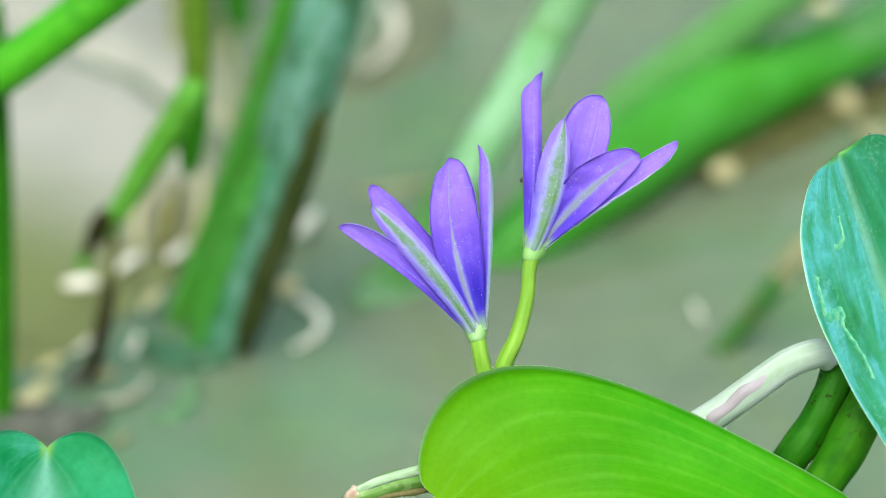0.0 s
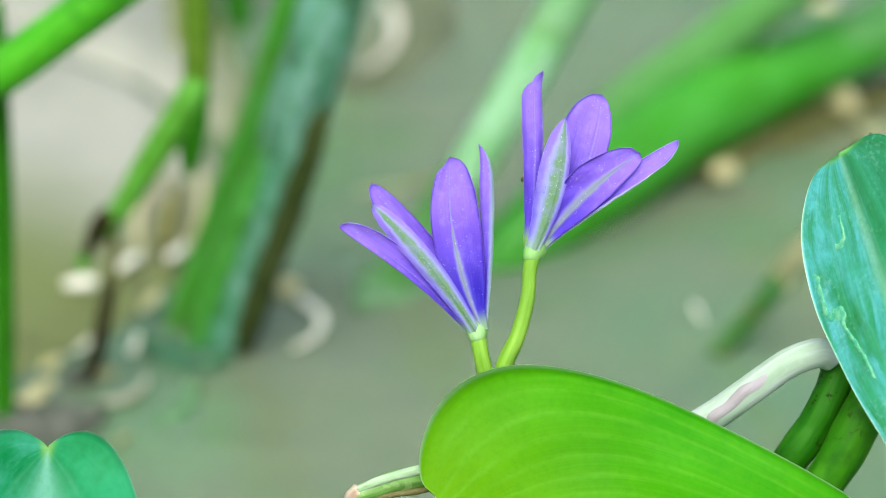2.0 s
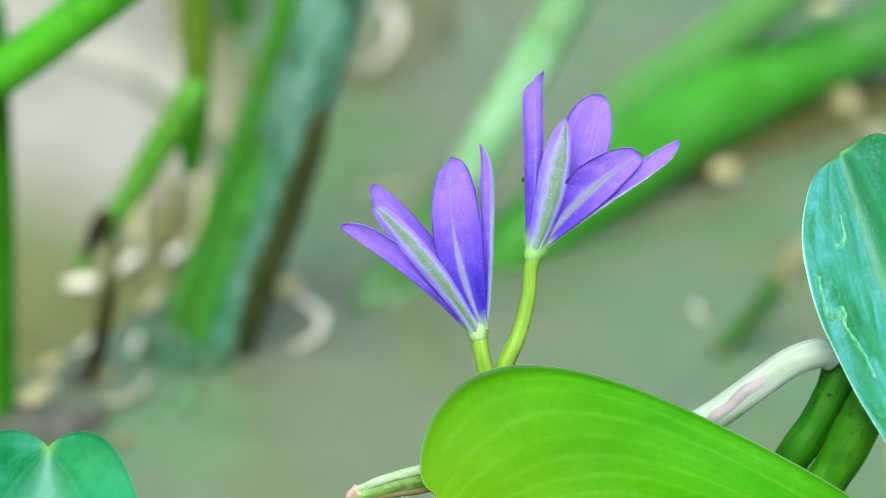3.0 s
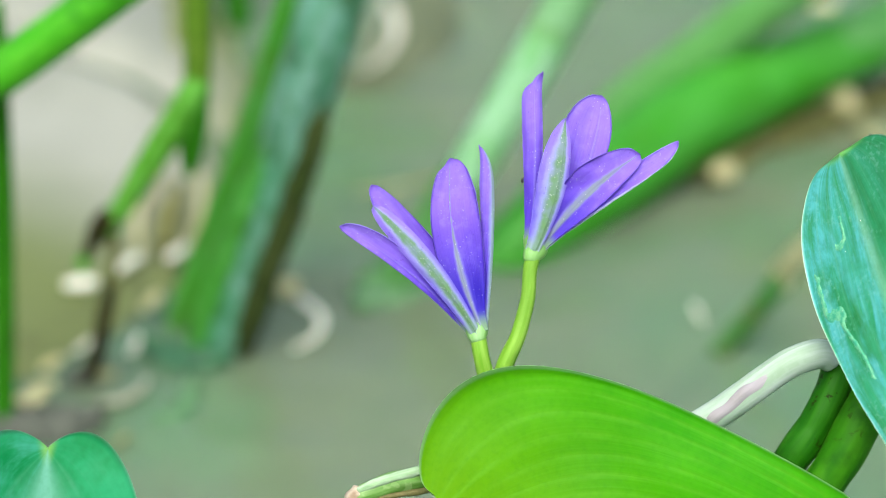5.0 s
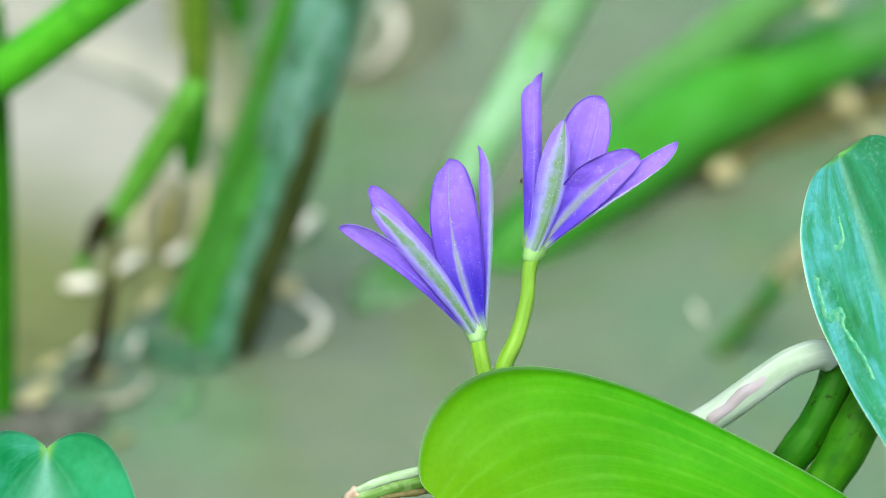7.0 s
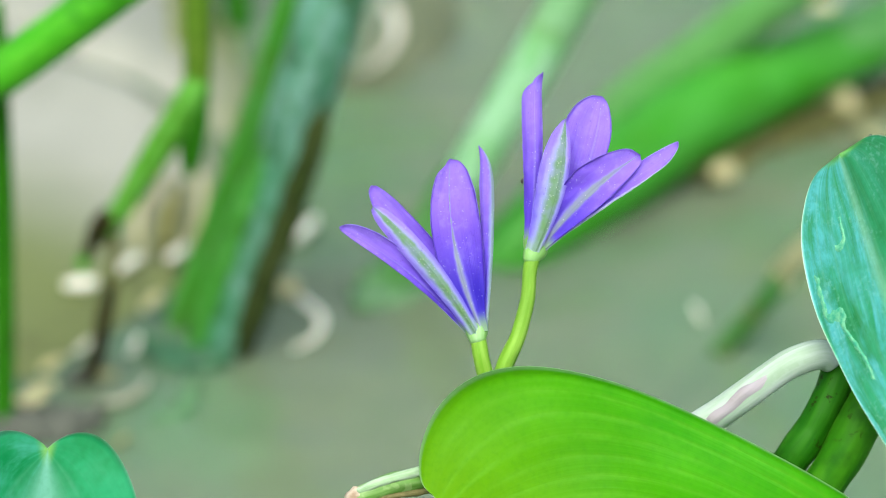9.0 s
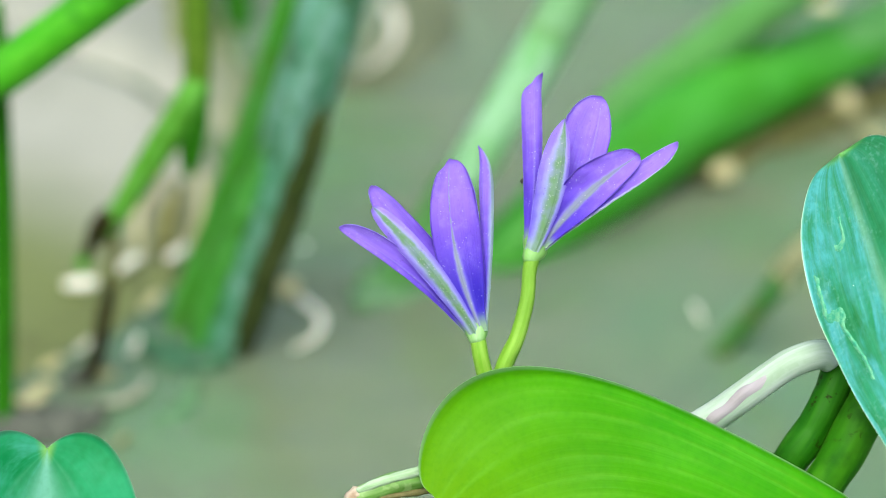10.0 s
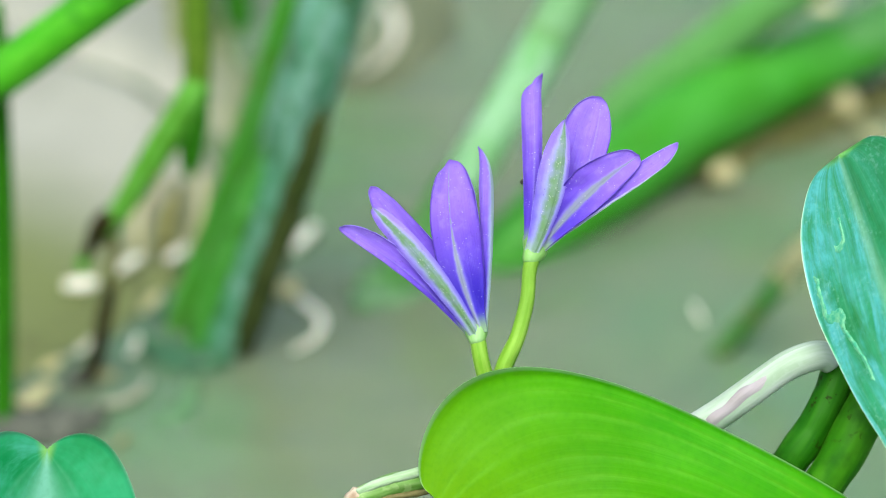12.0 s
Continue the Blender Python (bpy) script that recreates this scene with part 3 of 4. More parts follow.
# ---- the flowering plant ----
def build_flowering_plant():
    plant = thing("flowering_plant", BENCH.copy(), "water plant with violet flowers and a bright green leaf", "plant")
    leaf = part("leaf_blade", blade(80.7, 34.3, 0.286, 0.198, -0.021, 0.506, 1.078, pinch=-0.645, back=0.601, ripple=0.9, seed=3.0), LEAF_BRIGHT, plant, "glossy bright green heart-shaped leaf with pale arching veins")
    leaf.matrix_basis = blade_place(-1.38, -33.99, 1.44, 106.64, -2.06, -5.02)
    part("petiole", tube(mm([(-1.4, -34, 0.6, 1.5), (-4, -39, -3, 1.8), (-2, -55, -18, 2.2), (4, -75, -50, 2.6), (6, -92, -62, 3.0)])), GREEN_STEM, plant)
    # the flower stalks run down behind the leaf to one spike
    part("spike_stalk", tube(mm([(6.0, -21, -2.5, 1.3), (7.5, -34, -5, 1.8), (6.5, -55, -22, 2.2), (5, -90, -62, 2.6)])), PEDICEL, plant)
    part("pedicel", tube(mm([(4.2, -10.6, -0.1, 1.0), (4.6, -13, -0.3, 1.03), (5.35, -16.4, -1.2, 1.08), (6.2, -21.5, -2.5, 1.1)]), wobble=0.06), PEDICEL, plant)
    part("pedicel", tube(mm([(11.2, -0.2, 0, 1.0), (10.7, -2.6, 0, 0.92), (10.4, -6.2, -0.2, 0.92), (9.2, -10.8, -0.6, 1.0), (7.6, -14.5, -1.2, 1.1), (6.0, -21, -2.5, 1.1)]), wobble=0.06), PEDICEL, plant)
    part("old_spathe", tube(mm([(6, -27, -3.5, 1.9), (0, -27.8, -2.5, 1.7), (-2.9, -28.6, -2, 1.5), (-5.9, -29.1, -1.4, 1.4), (-9, -30, -0.8, 1.25), (-10.9, -30.6, -0.4, 1.0)]), wobble=0.25), STUB, plant, "cut pale green sheath")
    part("papery_edge", tube(mm([(-1.5, -26.9, -0.9, 0.5), (-2.95, -27.5, -0.7, 0.6), (-5.9, -28.25, -0.2, 0.6), (-8.7, -29.1, 0.2, 0.55), (-10.6, -29.9, 0.3, 0.4)]), wobble=0.25), PAPERY, plant, "whitish papery edge of the sheath")
    part("brown_edge", tube(mm([(-1.5, -29.8, -1.0, 0.35), (-2.95, -30.15, -0.8, 0.4), (-5.9, -30.55, -0.4, 0.35), (-8.6, -31.1, -0.2, 0.25)]), wobble=0.25), BROWN_EDGE, plant, "browned lower edge of the sheath")
    part("withered_tip", tube(mm([(-10.6, -30.2, -0.2, 1.0), (-11.5, -30.8, -0.2, 0.85), (-12.1, -31.4, -0.2, 0.35)]), 6, 12, 1.0, 0.6, 5.0), DRY_TIP, plant, "dry brown frayed tip")
    part("pale_stalk", tube(mm([(24, -27, -6, 1.9), (33.4, -21.2, -4.5, 1.9), (36.9, -18.8, -4, 1.9), (40.4, -16.2, -3.6, 1.9), (43.6, -14.1, -3.3, 1.9), (47.0, -13.1, -4.2, 1.9), (48.6, -13.8, -5.2, 1.7)]), wobble=0.04), PALE_STALK, plant, "whitish stalk with a lilac scar")
    part("scar", tube(mm([(33.2, -21.4, -3.5, 0.95), (36.4, -19.0, -3.05, 1.1), (39.0, -17.0, -2.75, 1.0), (41.6, -15.1, -2.3, 0.6), (43.4, -14.0, -2.0, 0.25)]), 8, 14, 1.0, 0.2), SCAR, plant, "lilac-brown scar")

    # left flower
    f = part("flower", tube(mm([(4.2, -11.4, 0, 0.93), (4.15, -11.0, -0.05, 1.14), (4.1, -10.5, -0.3, 1.36), (4.0, -9.7, -0.9, 1.55), (3.95, -8.5, -2.0, 1.72)]), 5, 20, 1.0, 0.08), CUP, plant, "pale green foot of a violet flower")
    put_tepal(f, (2.99, -10.3, -0.2), -50.3, 21.0, 0.75, 1.95, TEPAL, "violet tepal", lean=8, cup=0.5, bend=10, widest=0.66, foot=0.25, point=2.8, side=-23.0, blunt=0.55, seed=1)
    put_tepal(f, (3.6, -9.23, -0.7), -36.2, 21.35, 2.7, 2.22, TEPAL, "violet tepal", lean=2, cup=0.35, bend=8, widest=0.47, foot=0.23, point=1.35, side=-2.9, blunt=0.47, seed=2)
    put_tepal(f, (4.05, -10.45, 0.85), -39.0, 20.55, 1.64, 1.46, TEPAL_KEEL, "violet tepal with a green keel", lean=8, cup=-0.55, bend=-10, widest=0.63, foot=0.50, point=3.08, side=-15.6, blunt=0.51, seed=3)
    put_tepal(f, (4.80, -10.15, 0.55), -10.6, 22.1, 2.64, 3.68, TEPAL_MID, "broad violet tepal", lean=-3, cup=0.35, bend=6, widest=0.57, foot=0.2, point=2.42, side=29.9, blunt=0.52, seed=4, notch=0.45, notch_at=0.92)
    put_tepal(f, (5.14, -9.56, 0.2), 0.23, 22.5, 1.25, 1.15, TEPAL_SIDE, "violet tepal folded along its pale keel", cup=-0.9, bend=6, widest=0.78, foot=0.39, point=1.7, side=-5.4, blunt=0.7, seed=5, flick=-0.9)
    # right flower
    f = part("flower", tube(mm([(10.78, -1.4, 0, 0.93), (10.85, -1.0, 0, 1.12), (11.05, -0.5, -0.2, 1.3), (11.45, 0.2, -0.8, 1.57), (11.75, 1.4, -2.0, 1.85)]), 5, 20, 1.0, 0.08), CUP, plant, "pale green foot of a violet flower")
    put_tepal(f, (10.78, 0.53, -0.4), 0.65, 21.7, 2.05, 1.25, TEPAL, "violet tepal with a hooked tip", lean=-2, cup=-0.85, bend=-6, widest=0.72, foot=0.5, point=4.0, side=-10.1, blunt=0.60, seed=6, hook=40, flick=1.3, notch=0.60)
    put_tepal(f, (12.55, 0.31, -0.6), 21.13, 20.5, 4.4, 1.84, TEPAL, "broad violet tepal", lean=-6, cup=0.3, bend=4, widest=0.76, foot=0.23, point=1.5, side=-32.9, blunt=0.52, seed=7)
    put_tepal(f, (12.17, 0.61, -0.1), 52.89, 21.3, 0.3, 2.16, TEPAL_EDGE, "narrow violet tepal with a white edge", lean=4, cup=0.5, bend=6, widest=0.68, foot=0.39, point=2.48, side=17.0, blunt=0.66, seed=8)
    put_tepal(f, (12.35, 0.49, 0.3), 46.93, 16.46, 3.58, 1.92, TEPAL_RIB, "violet tepal with a grey-green vein", lean=5, cup=0.35, bend=-4, widest=0.59, foot=0.27, point=1.23, side=18.1, blunt=0.35, seed=9)
    put_tepal(f, (11.35, -0.25, 0.95), 12.6, 17.1, 2.93, 1.11, TEPAL_KEEL, "violet tepal with a green keel", lean=6, cup=-0.5, bend=-8, widest=0.57, foot=0.48, point=2.18, side=-25.6, blunt=0.84, seed=10)
    part("speck", tube(mm([(9.75, 8.3, 0, 0.12), (9.72, 8.6, 0.1, 0.2), (9.8, 8.9, 0, 0.1)]), 4, 10), SPECK, f, "tiny dark speck")
    return plant


build_flowering_plant()


# ---- the neighbour plants ----
def ribbon(trail, width, shape, **more):
    """A thin wandering welt on a blade, along places (s, t) of it."""
    path = spline(trail, 8)
    bm = bmesh.new()
    rows = []
    for i, (s, t) in enumerate(path):
        w = width * (0.7 + 0.5 * noise.noise(Vector((i * 0.35, 0, 0))))
        a = path[min(i + 1, len(path) - 1)] - path[max(i - 1, 0)]
        d = np.array((-a[1] * 0.4, a[0] * 2.5)) / max(1e-6, math.hypot(a[1], a[0] * 2.5))
        rows.append([bm.verts.new(blade_point(s + d[0] * w * k, max(-1, min(1, t + d[1] * w * k)), *shape, lift=h, **more)) for k, h in ((-1, 0.0), (-0.5, 0.07), (0.5, 0.07), (1, 0.0))])
    for p, q in zip(rows, rows[1:]):
        for j in range(3):
            bm.faces.new((p[j], p[j + 1], q[j + 1], q[j]))
    return bm


def droplet(centre, radius):
    """A dewdrop: a low dome."""
    bm = bmesh.new()
    bmesh.ops.create_uvsphere(bm, u_segments=12, v_segments=8, radius=radius)
    bmesh.ops.scale(bm, vec=(1, 1, 0.7), verts=bm.verts)
    bmesh.ops.translate(bm, vec=centre, verts=bm.verts)
    return bm


def build_neighbour_plant():
    plant = thing("heart_leaf_plant", BENCH.copy(), "water plant with a blue-green heart-shaped leaf scarred by a leaf miner", "plant")
    shape = (56.5, 19.8, 0.134, 0.108, 0.066, 0.578, 0.682)
    form = dict(pinch=-0.155, back=0.858, other=26.2, ripple=0.4, seed=7.0)
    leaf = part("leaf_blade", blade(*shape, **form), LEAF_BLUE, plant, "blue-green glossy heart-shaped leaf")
    leaf.matrix_basis = blade_place(48.9, 11.86, 1.6, 165.5, 25.0, 45.0)
    trail = [(0.317, 0.867), (0.358, 0.87), (0.392, 0.86), (0.425, 0.87), (0.408, 0.767), (0.383, 0.633), (0.425, 0.70), (0.442, 0.667), (0.475, 0.60), (0.50, 0.567), (0.542, 0.567)]
    part("leaf_miner_trail", ribbon(trail, 0.040, shape, **form), TRAIL, leaf, "pale yellowish winding leaf-miner trail")
    part("leaf_miner_trail", ribbon([(0.14, 0.37), (0.167, 0.367), (0.192, 0.367), (0.217, 0.467), (0.217, 0.533)], 0.030, shape, **form), TRAIL, leaf, "pale yellowish winding leaf-miner trail")
    rng = random.Random(5)
    spots = [(0.042, -0.767, 0.16), (0.167, 0.02, 0.14), (0.025, -0.985, 0.26)]
    spots += [(rng.uniform(0.22, 0.5), rng.uniform(0.15, 0.65), rng.uniform(0.06, 0.12)) for k in range(22)]
    for s, t, r in spots:
        part("dewdrop", droplet(blade_point(s, t, *shape, **form), r * 0.001), DEW, leaf, "clear tiny dewdrop")
    part("stalk", tube(mm([(49.4, 11.4, 0.2, 0.8), (52.5, 4, -4, 1.3), (51.8, -7, -8, 1.7), (49.9, -13.8, -7.5, 2.0), (49.2, -17.2, -6.5, 2.2), (46.6, -22.6, -7, 2.3), (43.4, -27.4, -8, 2.3), (36, -42, -16, 2.5), (28, -90, -62, 3.0)]), wobble=0.1), SPOTTED_STEM, plant, "dark green stalk with brown spots")
    part("stalk", tube(mm([(55.5, -10, -8, 1.9), (53.8, -18, -5, 2.6), (52.0, -21.8, -4.5, 2.8), (49.3, -27.0, -5, 2.8), (44.2, -35, -8, 2.8), (34, -52, -24, 2.8), (28, -90, -62, 3.0)]), wobble=0.1, seed=3.0), RIBBED_STEM, plant, "ribbed green stalk")
    return plant


def build_young_plant():
    plant = thing("young_leaf_plant", BENCH.copy(), "young water plant with one notched green leaf", "plant")
    leaf = part("leaf_blade", blade(50.47, 33.4, 0.233, 0.30, 0.205, 1.053, 1.159, pinch=0.01, back=0.479, other=28.4, ripple=0.5, seed=11.0), LEAF_YOUNG, plant)
    leaf.matrix_basis = blade_place(-49.96, -25.1, -7.31, 183.5, -2.4, -19.0)
    part("petiole", tube(mm([(-50, -25.9, -8.6, 0.8), (-50, -31, -14, 1.2), (-51, -50, -30, 1.7), (-52, -84, -62, 2.0)])), GREEN_STEM, plant)
    return plant


build_neighbour_plant()
build_young_plant()


# ---- stalks standing in the water behind ----
def stalk(points, material, label, wobble=0.04, seed=1.0):
    """A stalk along world points (mm, with radius) that stands in the water."""
    x, y, z, r = points[0]
    base = Vector((x, y, 0)) * 0.001
    ob = thing("water_stalk", Matrix.Translation(base), label, "plant stalk", "stalks standing in the water")
    pts = [(p[0] - x, p[1] - y, p[2], p[3]) for p in points]
    part("stem", tube(mm(pts), 10, 20, 1.0, wobble, seed), material, ob)
    return ob


def rotten_stalk():
    """A green stalk that bends over a blackened joint on a rotten foot."""
    ob = thing("water_stalk", Matrix.Translation((-0.062, 0.129, 0)), "bent green stalk with a blackened joint and rotten foot", "plant stalk", "stalks standing in the water")
    part("rotten_foot", tube(mm([(-5, 0, -12, 1.3), (2.3, 0.0, 1.4, 1.3), (4.1, 0.0, 7.2, 1.35), (5.5, 0.0, 13.2, 1.3), (6.7, 0.0, 18.6, 1.15)]), 10, 16, 1.0, 0.4), BLACK_ROT, ob, "thin dark brown rotten foot")
    part("withered_shank", tube(mm([(6.5, 0.0, 17.8, 1.05), (7.4, 0.0, 24.1, 0.9), (7.5, 0.0, 27.8, 1.0), (7.9, 0.0, 31.2, 1.3)]), 10, 14, 1.0, 0.3), SHANK, ob, "withered olive-tan shank")
    part("joint", tube(mm([(5.4, 0, 27.0, 0.9), (5.9, 0, 28.8, 1.5), (7.0, 0, 30.5, 1.9), (8.4, 0, 32.6, 1.8)]), 8, 16, 1.0, 0.4), ROTTEN, ob, "blackened joint")
    part("stem", tube(mm([(7, 0, 29.9, 1.9), (14.2, 0, 42, 2.4), (21.0, 0, 53.5, 2.6), (22.4, 0.4, 58, 1.9)]), 10, 18, 1.0, 0.1), FRESH_STEM, ob)
    part("dead_leaf", tube(mm([(8.3, -0.5, 31.9, 1.5), (6.5, -0.8, 31.9, 1.7), (4.5, -1.0, 29.4, 1.4), (3.3, -1.0, 25.6, 1.1), (2.0, -1.0, 23.0, 0.8)]), 8, 12, 0.7, 0.3), BLACK_ROT, ob, "shrivelled dark leaf remnant hanging in a hook")
    part("leaf_tip", tube(mm([(2.9, -1.4, 24.8, 0.9), (2.4, -1.4, 23.6, 1.3), (2.0, -1.4, 22.5, 0.7)]), 8, 12, 0.7, 0.3), GREEN_STEM, ob, "last green bit of the hanging remnant")
    part("upright_stem", tube(mm([(22.2, 0.8, 53, 2.2), (22.5, 0.8, 62, 2.4), (23.0, 0.8, 74, 2.3), (24, 0.8, 100, 2.2)]), 10, 18, 1.0, 0.1), OLIVE_STEM, ob, "olive green upright stem")
    part("sheath", tube(mm([(22.4, 0.5, 56, 2.2), (21.6, 0.3, 49, 2.2), (20.9, 0.2, 43, 1.8), (20.4, 0, 39.5, 0.7)]), 10, 18, 1.0, 0.15), DARK_STEM, ob, "dark green hanging sheath")
    return ob


def shining_stalk():
    ob = thing("water_stalk", Matrix.Translation((-0.009, 0.161, 0)), "pale green shining leaning stalk with a darker foot", "plant stalk", "stalks standing in the water")
    part("stem", tube(mm([(7.5, 0, 12, 3.5), (11, 0, 18, 3.7), (22, 0, 39, 4.0), (28, 0, 51, 4.1)]), 10, 20, 1.0, 0.04), MINT_SHINE, ob)
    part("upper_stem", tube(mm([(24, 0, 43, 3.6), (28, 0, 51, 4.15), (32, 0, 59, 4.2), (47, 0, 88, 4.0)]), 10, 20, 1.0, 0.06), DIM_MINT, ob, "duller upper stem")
    # Outer tube added to dull the lower end.
    part("lower_stem", tube(mm([(-5, 0, -9, 3.2), (0, 0, 0, 3.5), (7.5, 0, 12.2, 3.8), (11.5, 0, 19, 4.0), (14, 0, 23.5, 3.7)]), 10, 20, 1.0, 0.12), DULL_STEM, ob, "duller green lower stem")
    return ob


def teal_stalk():
    ob = thing("water_stalk", Matrix.Translation((-0.0382, 0.141, 0)), "thick blue-green leaning stalk with a pale highlight strip and torn green sheath", "plant stalk", "stalks standing in the water")
    part("stem", tube(mm([(-3.8, 0, -13, 4.9), (0, 0, 0, 4.9), (10, 0, 28.6, 5.3), (14.4, 0, 44.6, 5.4), (20.7, 0, 67.5, 5.4), (28.2, 0, 94, 5.0)]), 10, 24, 1.0, 0.05), TEAL_STEM, ob)
    part("sheath", tube(mm([(-4.6, -1.6, -6, 1.2), (-3.2, -2.6, 4, 1.9), (1.8, -2.6, 19, 2.1), (6.6, -2.4, 33, 1.7), (9.4, -2.0, 42, 0.6)]), 10, 18, 1.0, 0.2, 4.0), TORN_STEM, ob, "torn bright green sheath")
    # Strip added to paint the pale highlight along the stalk.
    part("highlight_strip", tube(mm([(10.5, -3.6, 36, 0.6), (13.8, -3.8, 46, 1.9), (17.6, -3.8, 58, 2.2), (21.4, -3.6, 72, 1.4)]), 10, 16, 1.0, 0.2, 6.0), STALK_HIGHLIGHT, ob, "pale strip added as the stalk's highlight")
    return ob


def withered_stalk():
    ob = thing("water_stalk", Matrix.Translation((0.048, 0.139, 0)), "dull green slanting stalk with a withered tan end", "plant stalk", "stalks standing in the water")
    part("stem", tube(mm([(-8, 0, -9, 1.7), (0, 0, 0, 1.7), (5.5, 0, 7.6, 2.0), (9.5, 0, 14.3, 2.0)]), 10, 18, 1.0, 0.5), DECAYED, ob)
    part("withered_end", tube(mm([(9.0, 0, 13.5, 2.1), (11.5, 0, 18, 2.2), (13.9, 0, 22.1, 1.8), (15.5, 0, 25, 0.9)]), 10, 18, 1.0, 0.4), SODDEN, ob, "withered tan end")
    return ob


def low_stalk():
    ob = thing("water_stalk", Matrix.Translation((0.0109, 0.1731, 0)), "thick green stalk lying low over the water", "plant stalk", "stalks standing in the water")
    part("stem", tube(mm([(-12.9, -2.1, -11, 4.8), (0.0, 0.0, -1.5, 6.2), (11.7, 8.1, 4.5, 7.5), (22.2, 17.8, 7.5, 8.2), (32.9, 29.6, 9.5, 8.3), (55.3, 49.0, 11.0, 7.1), (74.0, 58.5, 14.0, 5.9), (101.9, 69.2, 19.0, 5.6)]), 10, 20, 1.0, 0.04), LOW_STEM, ob)
    # Outer tube added to make the far end paler and mintier.
    part("sheath", tube(mm([(55.3, 49.0, 11.0, 5.0), (74.0, 58.5, 14.4, 6.2), (101.9, 69.2, 19.4, 5.9)]), 10, 20, 1.0, 0.10, 3.0), LOW_END, ob, "paler green tube added round the far end")
    return ob


rotten_stalk()
withered_stalk()
stalk([(-52, 250, -10, 1.6), (-52, 250, 0, 1.6), (-52.3, 250, 20, 1.6), (-52.6, 250, 50, 1.5)], STRAW_STEM, "thin upright yellowish straw-like stalk")
stalk([(-47.6, 256, -10, 1.7), (-47.4, 256, 0, 1.7), (-47.1, 256, 20, 1.6), (-46.6, 256, 50, 1.5)], OLIVE_STEM, "thin upright olive stalk")
stalk([(-49, 150, -13, 3.8), (-44.5, 150, 0, 3.8), (-34.5, 150, 28, 3.6), (-27.7, 150, 50.6, 3.4), (-23.7, 150, 64, 3.2), (-16, 150, 90, 3.0)], MOSS_STEM, "thick green leaning stalk")
teal_stalk()
stalk([(-37.8, 141, -8, 2.2), (-34.6, 139, 1, 2.3), (-31.4, 136, 11.2, 2.4), (-25.4, 134, 30.6, 2.3), (-20.9, 134, 44.3, 1.9), (-19.6, 134, 49, 0.8)], ROTTEN, "thin brown rotting stalk", 0.3)
shining_stalk()
low_stalk()
# A stem's blurred reflection, added as a solid stalk.
stalk([(19, 218, -9, 4.2), (29, 218, 0, 4.5), (36, 218, 6.5, 4.7), (49, 218, 17, 4.7), (65, 218, 30.5, 4.6), (92, 218, 52, 4.4)], DULL_STEM, "dull green stalk added for a stem's reflection")
stalk([(-158, 105, -6, 3.6), (-124, 105, 26, 3.6), (-90, 105, 54.2, 3.6), (-71, 105, 68.2, 3.6), (-57.5, 105, 78.6, 3.6), (-38, 105, 94, 3.6)], GREEN_STEM, "bright green slanting stalk")
stalk([(-73.4, 114, -10, 1.9), (-72.7, 114, 0, 1.9), (-70.6, 114, 38, 1.9), (-69.6, 114, 66, 1.7), (-69.2, 114, 78, 1.2)], DARK_STEM, "thin upright dark green stalk")
stalk([(-41, 264, -9, 3.0), (-41, 264, 0, 3.0), (-41.5, 264, 14, 3.0), (-42, 264, 50, 3.0)], DARK_STEM, "dark green upright stalk")


# ---- floating scraps ----
def scrap(name, points, material, label, category="plant scrap", z=1.0):
    """A curled scrap along world points (mm, with radius) afloat on the water; some stand for glints."""
    x, y = points[0][0], points[0][1]
    ob = part(name, tube(mm([(p[0] - x, p[1] - y, 0, p[2]) for p in points]), 6, 12, 0.6, 0.25, x), material)
    ob.location = (x * 0.001, y * 0.001, z * 0.001)
    return tagged(ob, label, category, "scraps on the water and the mud")


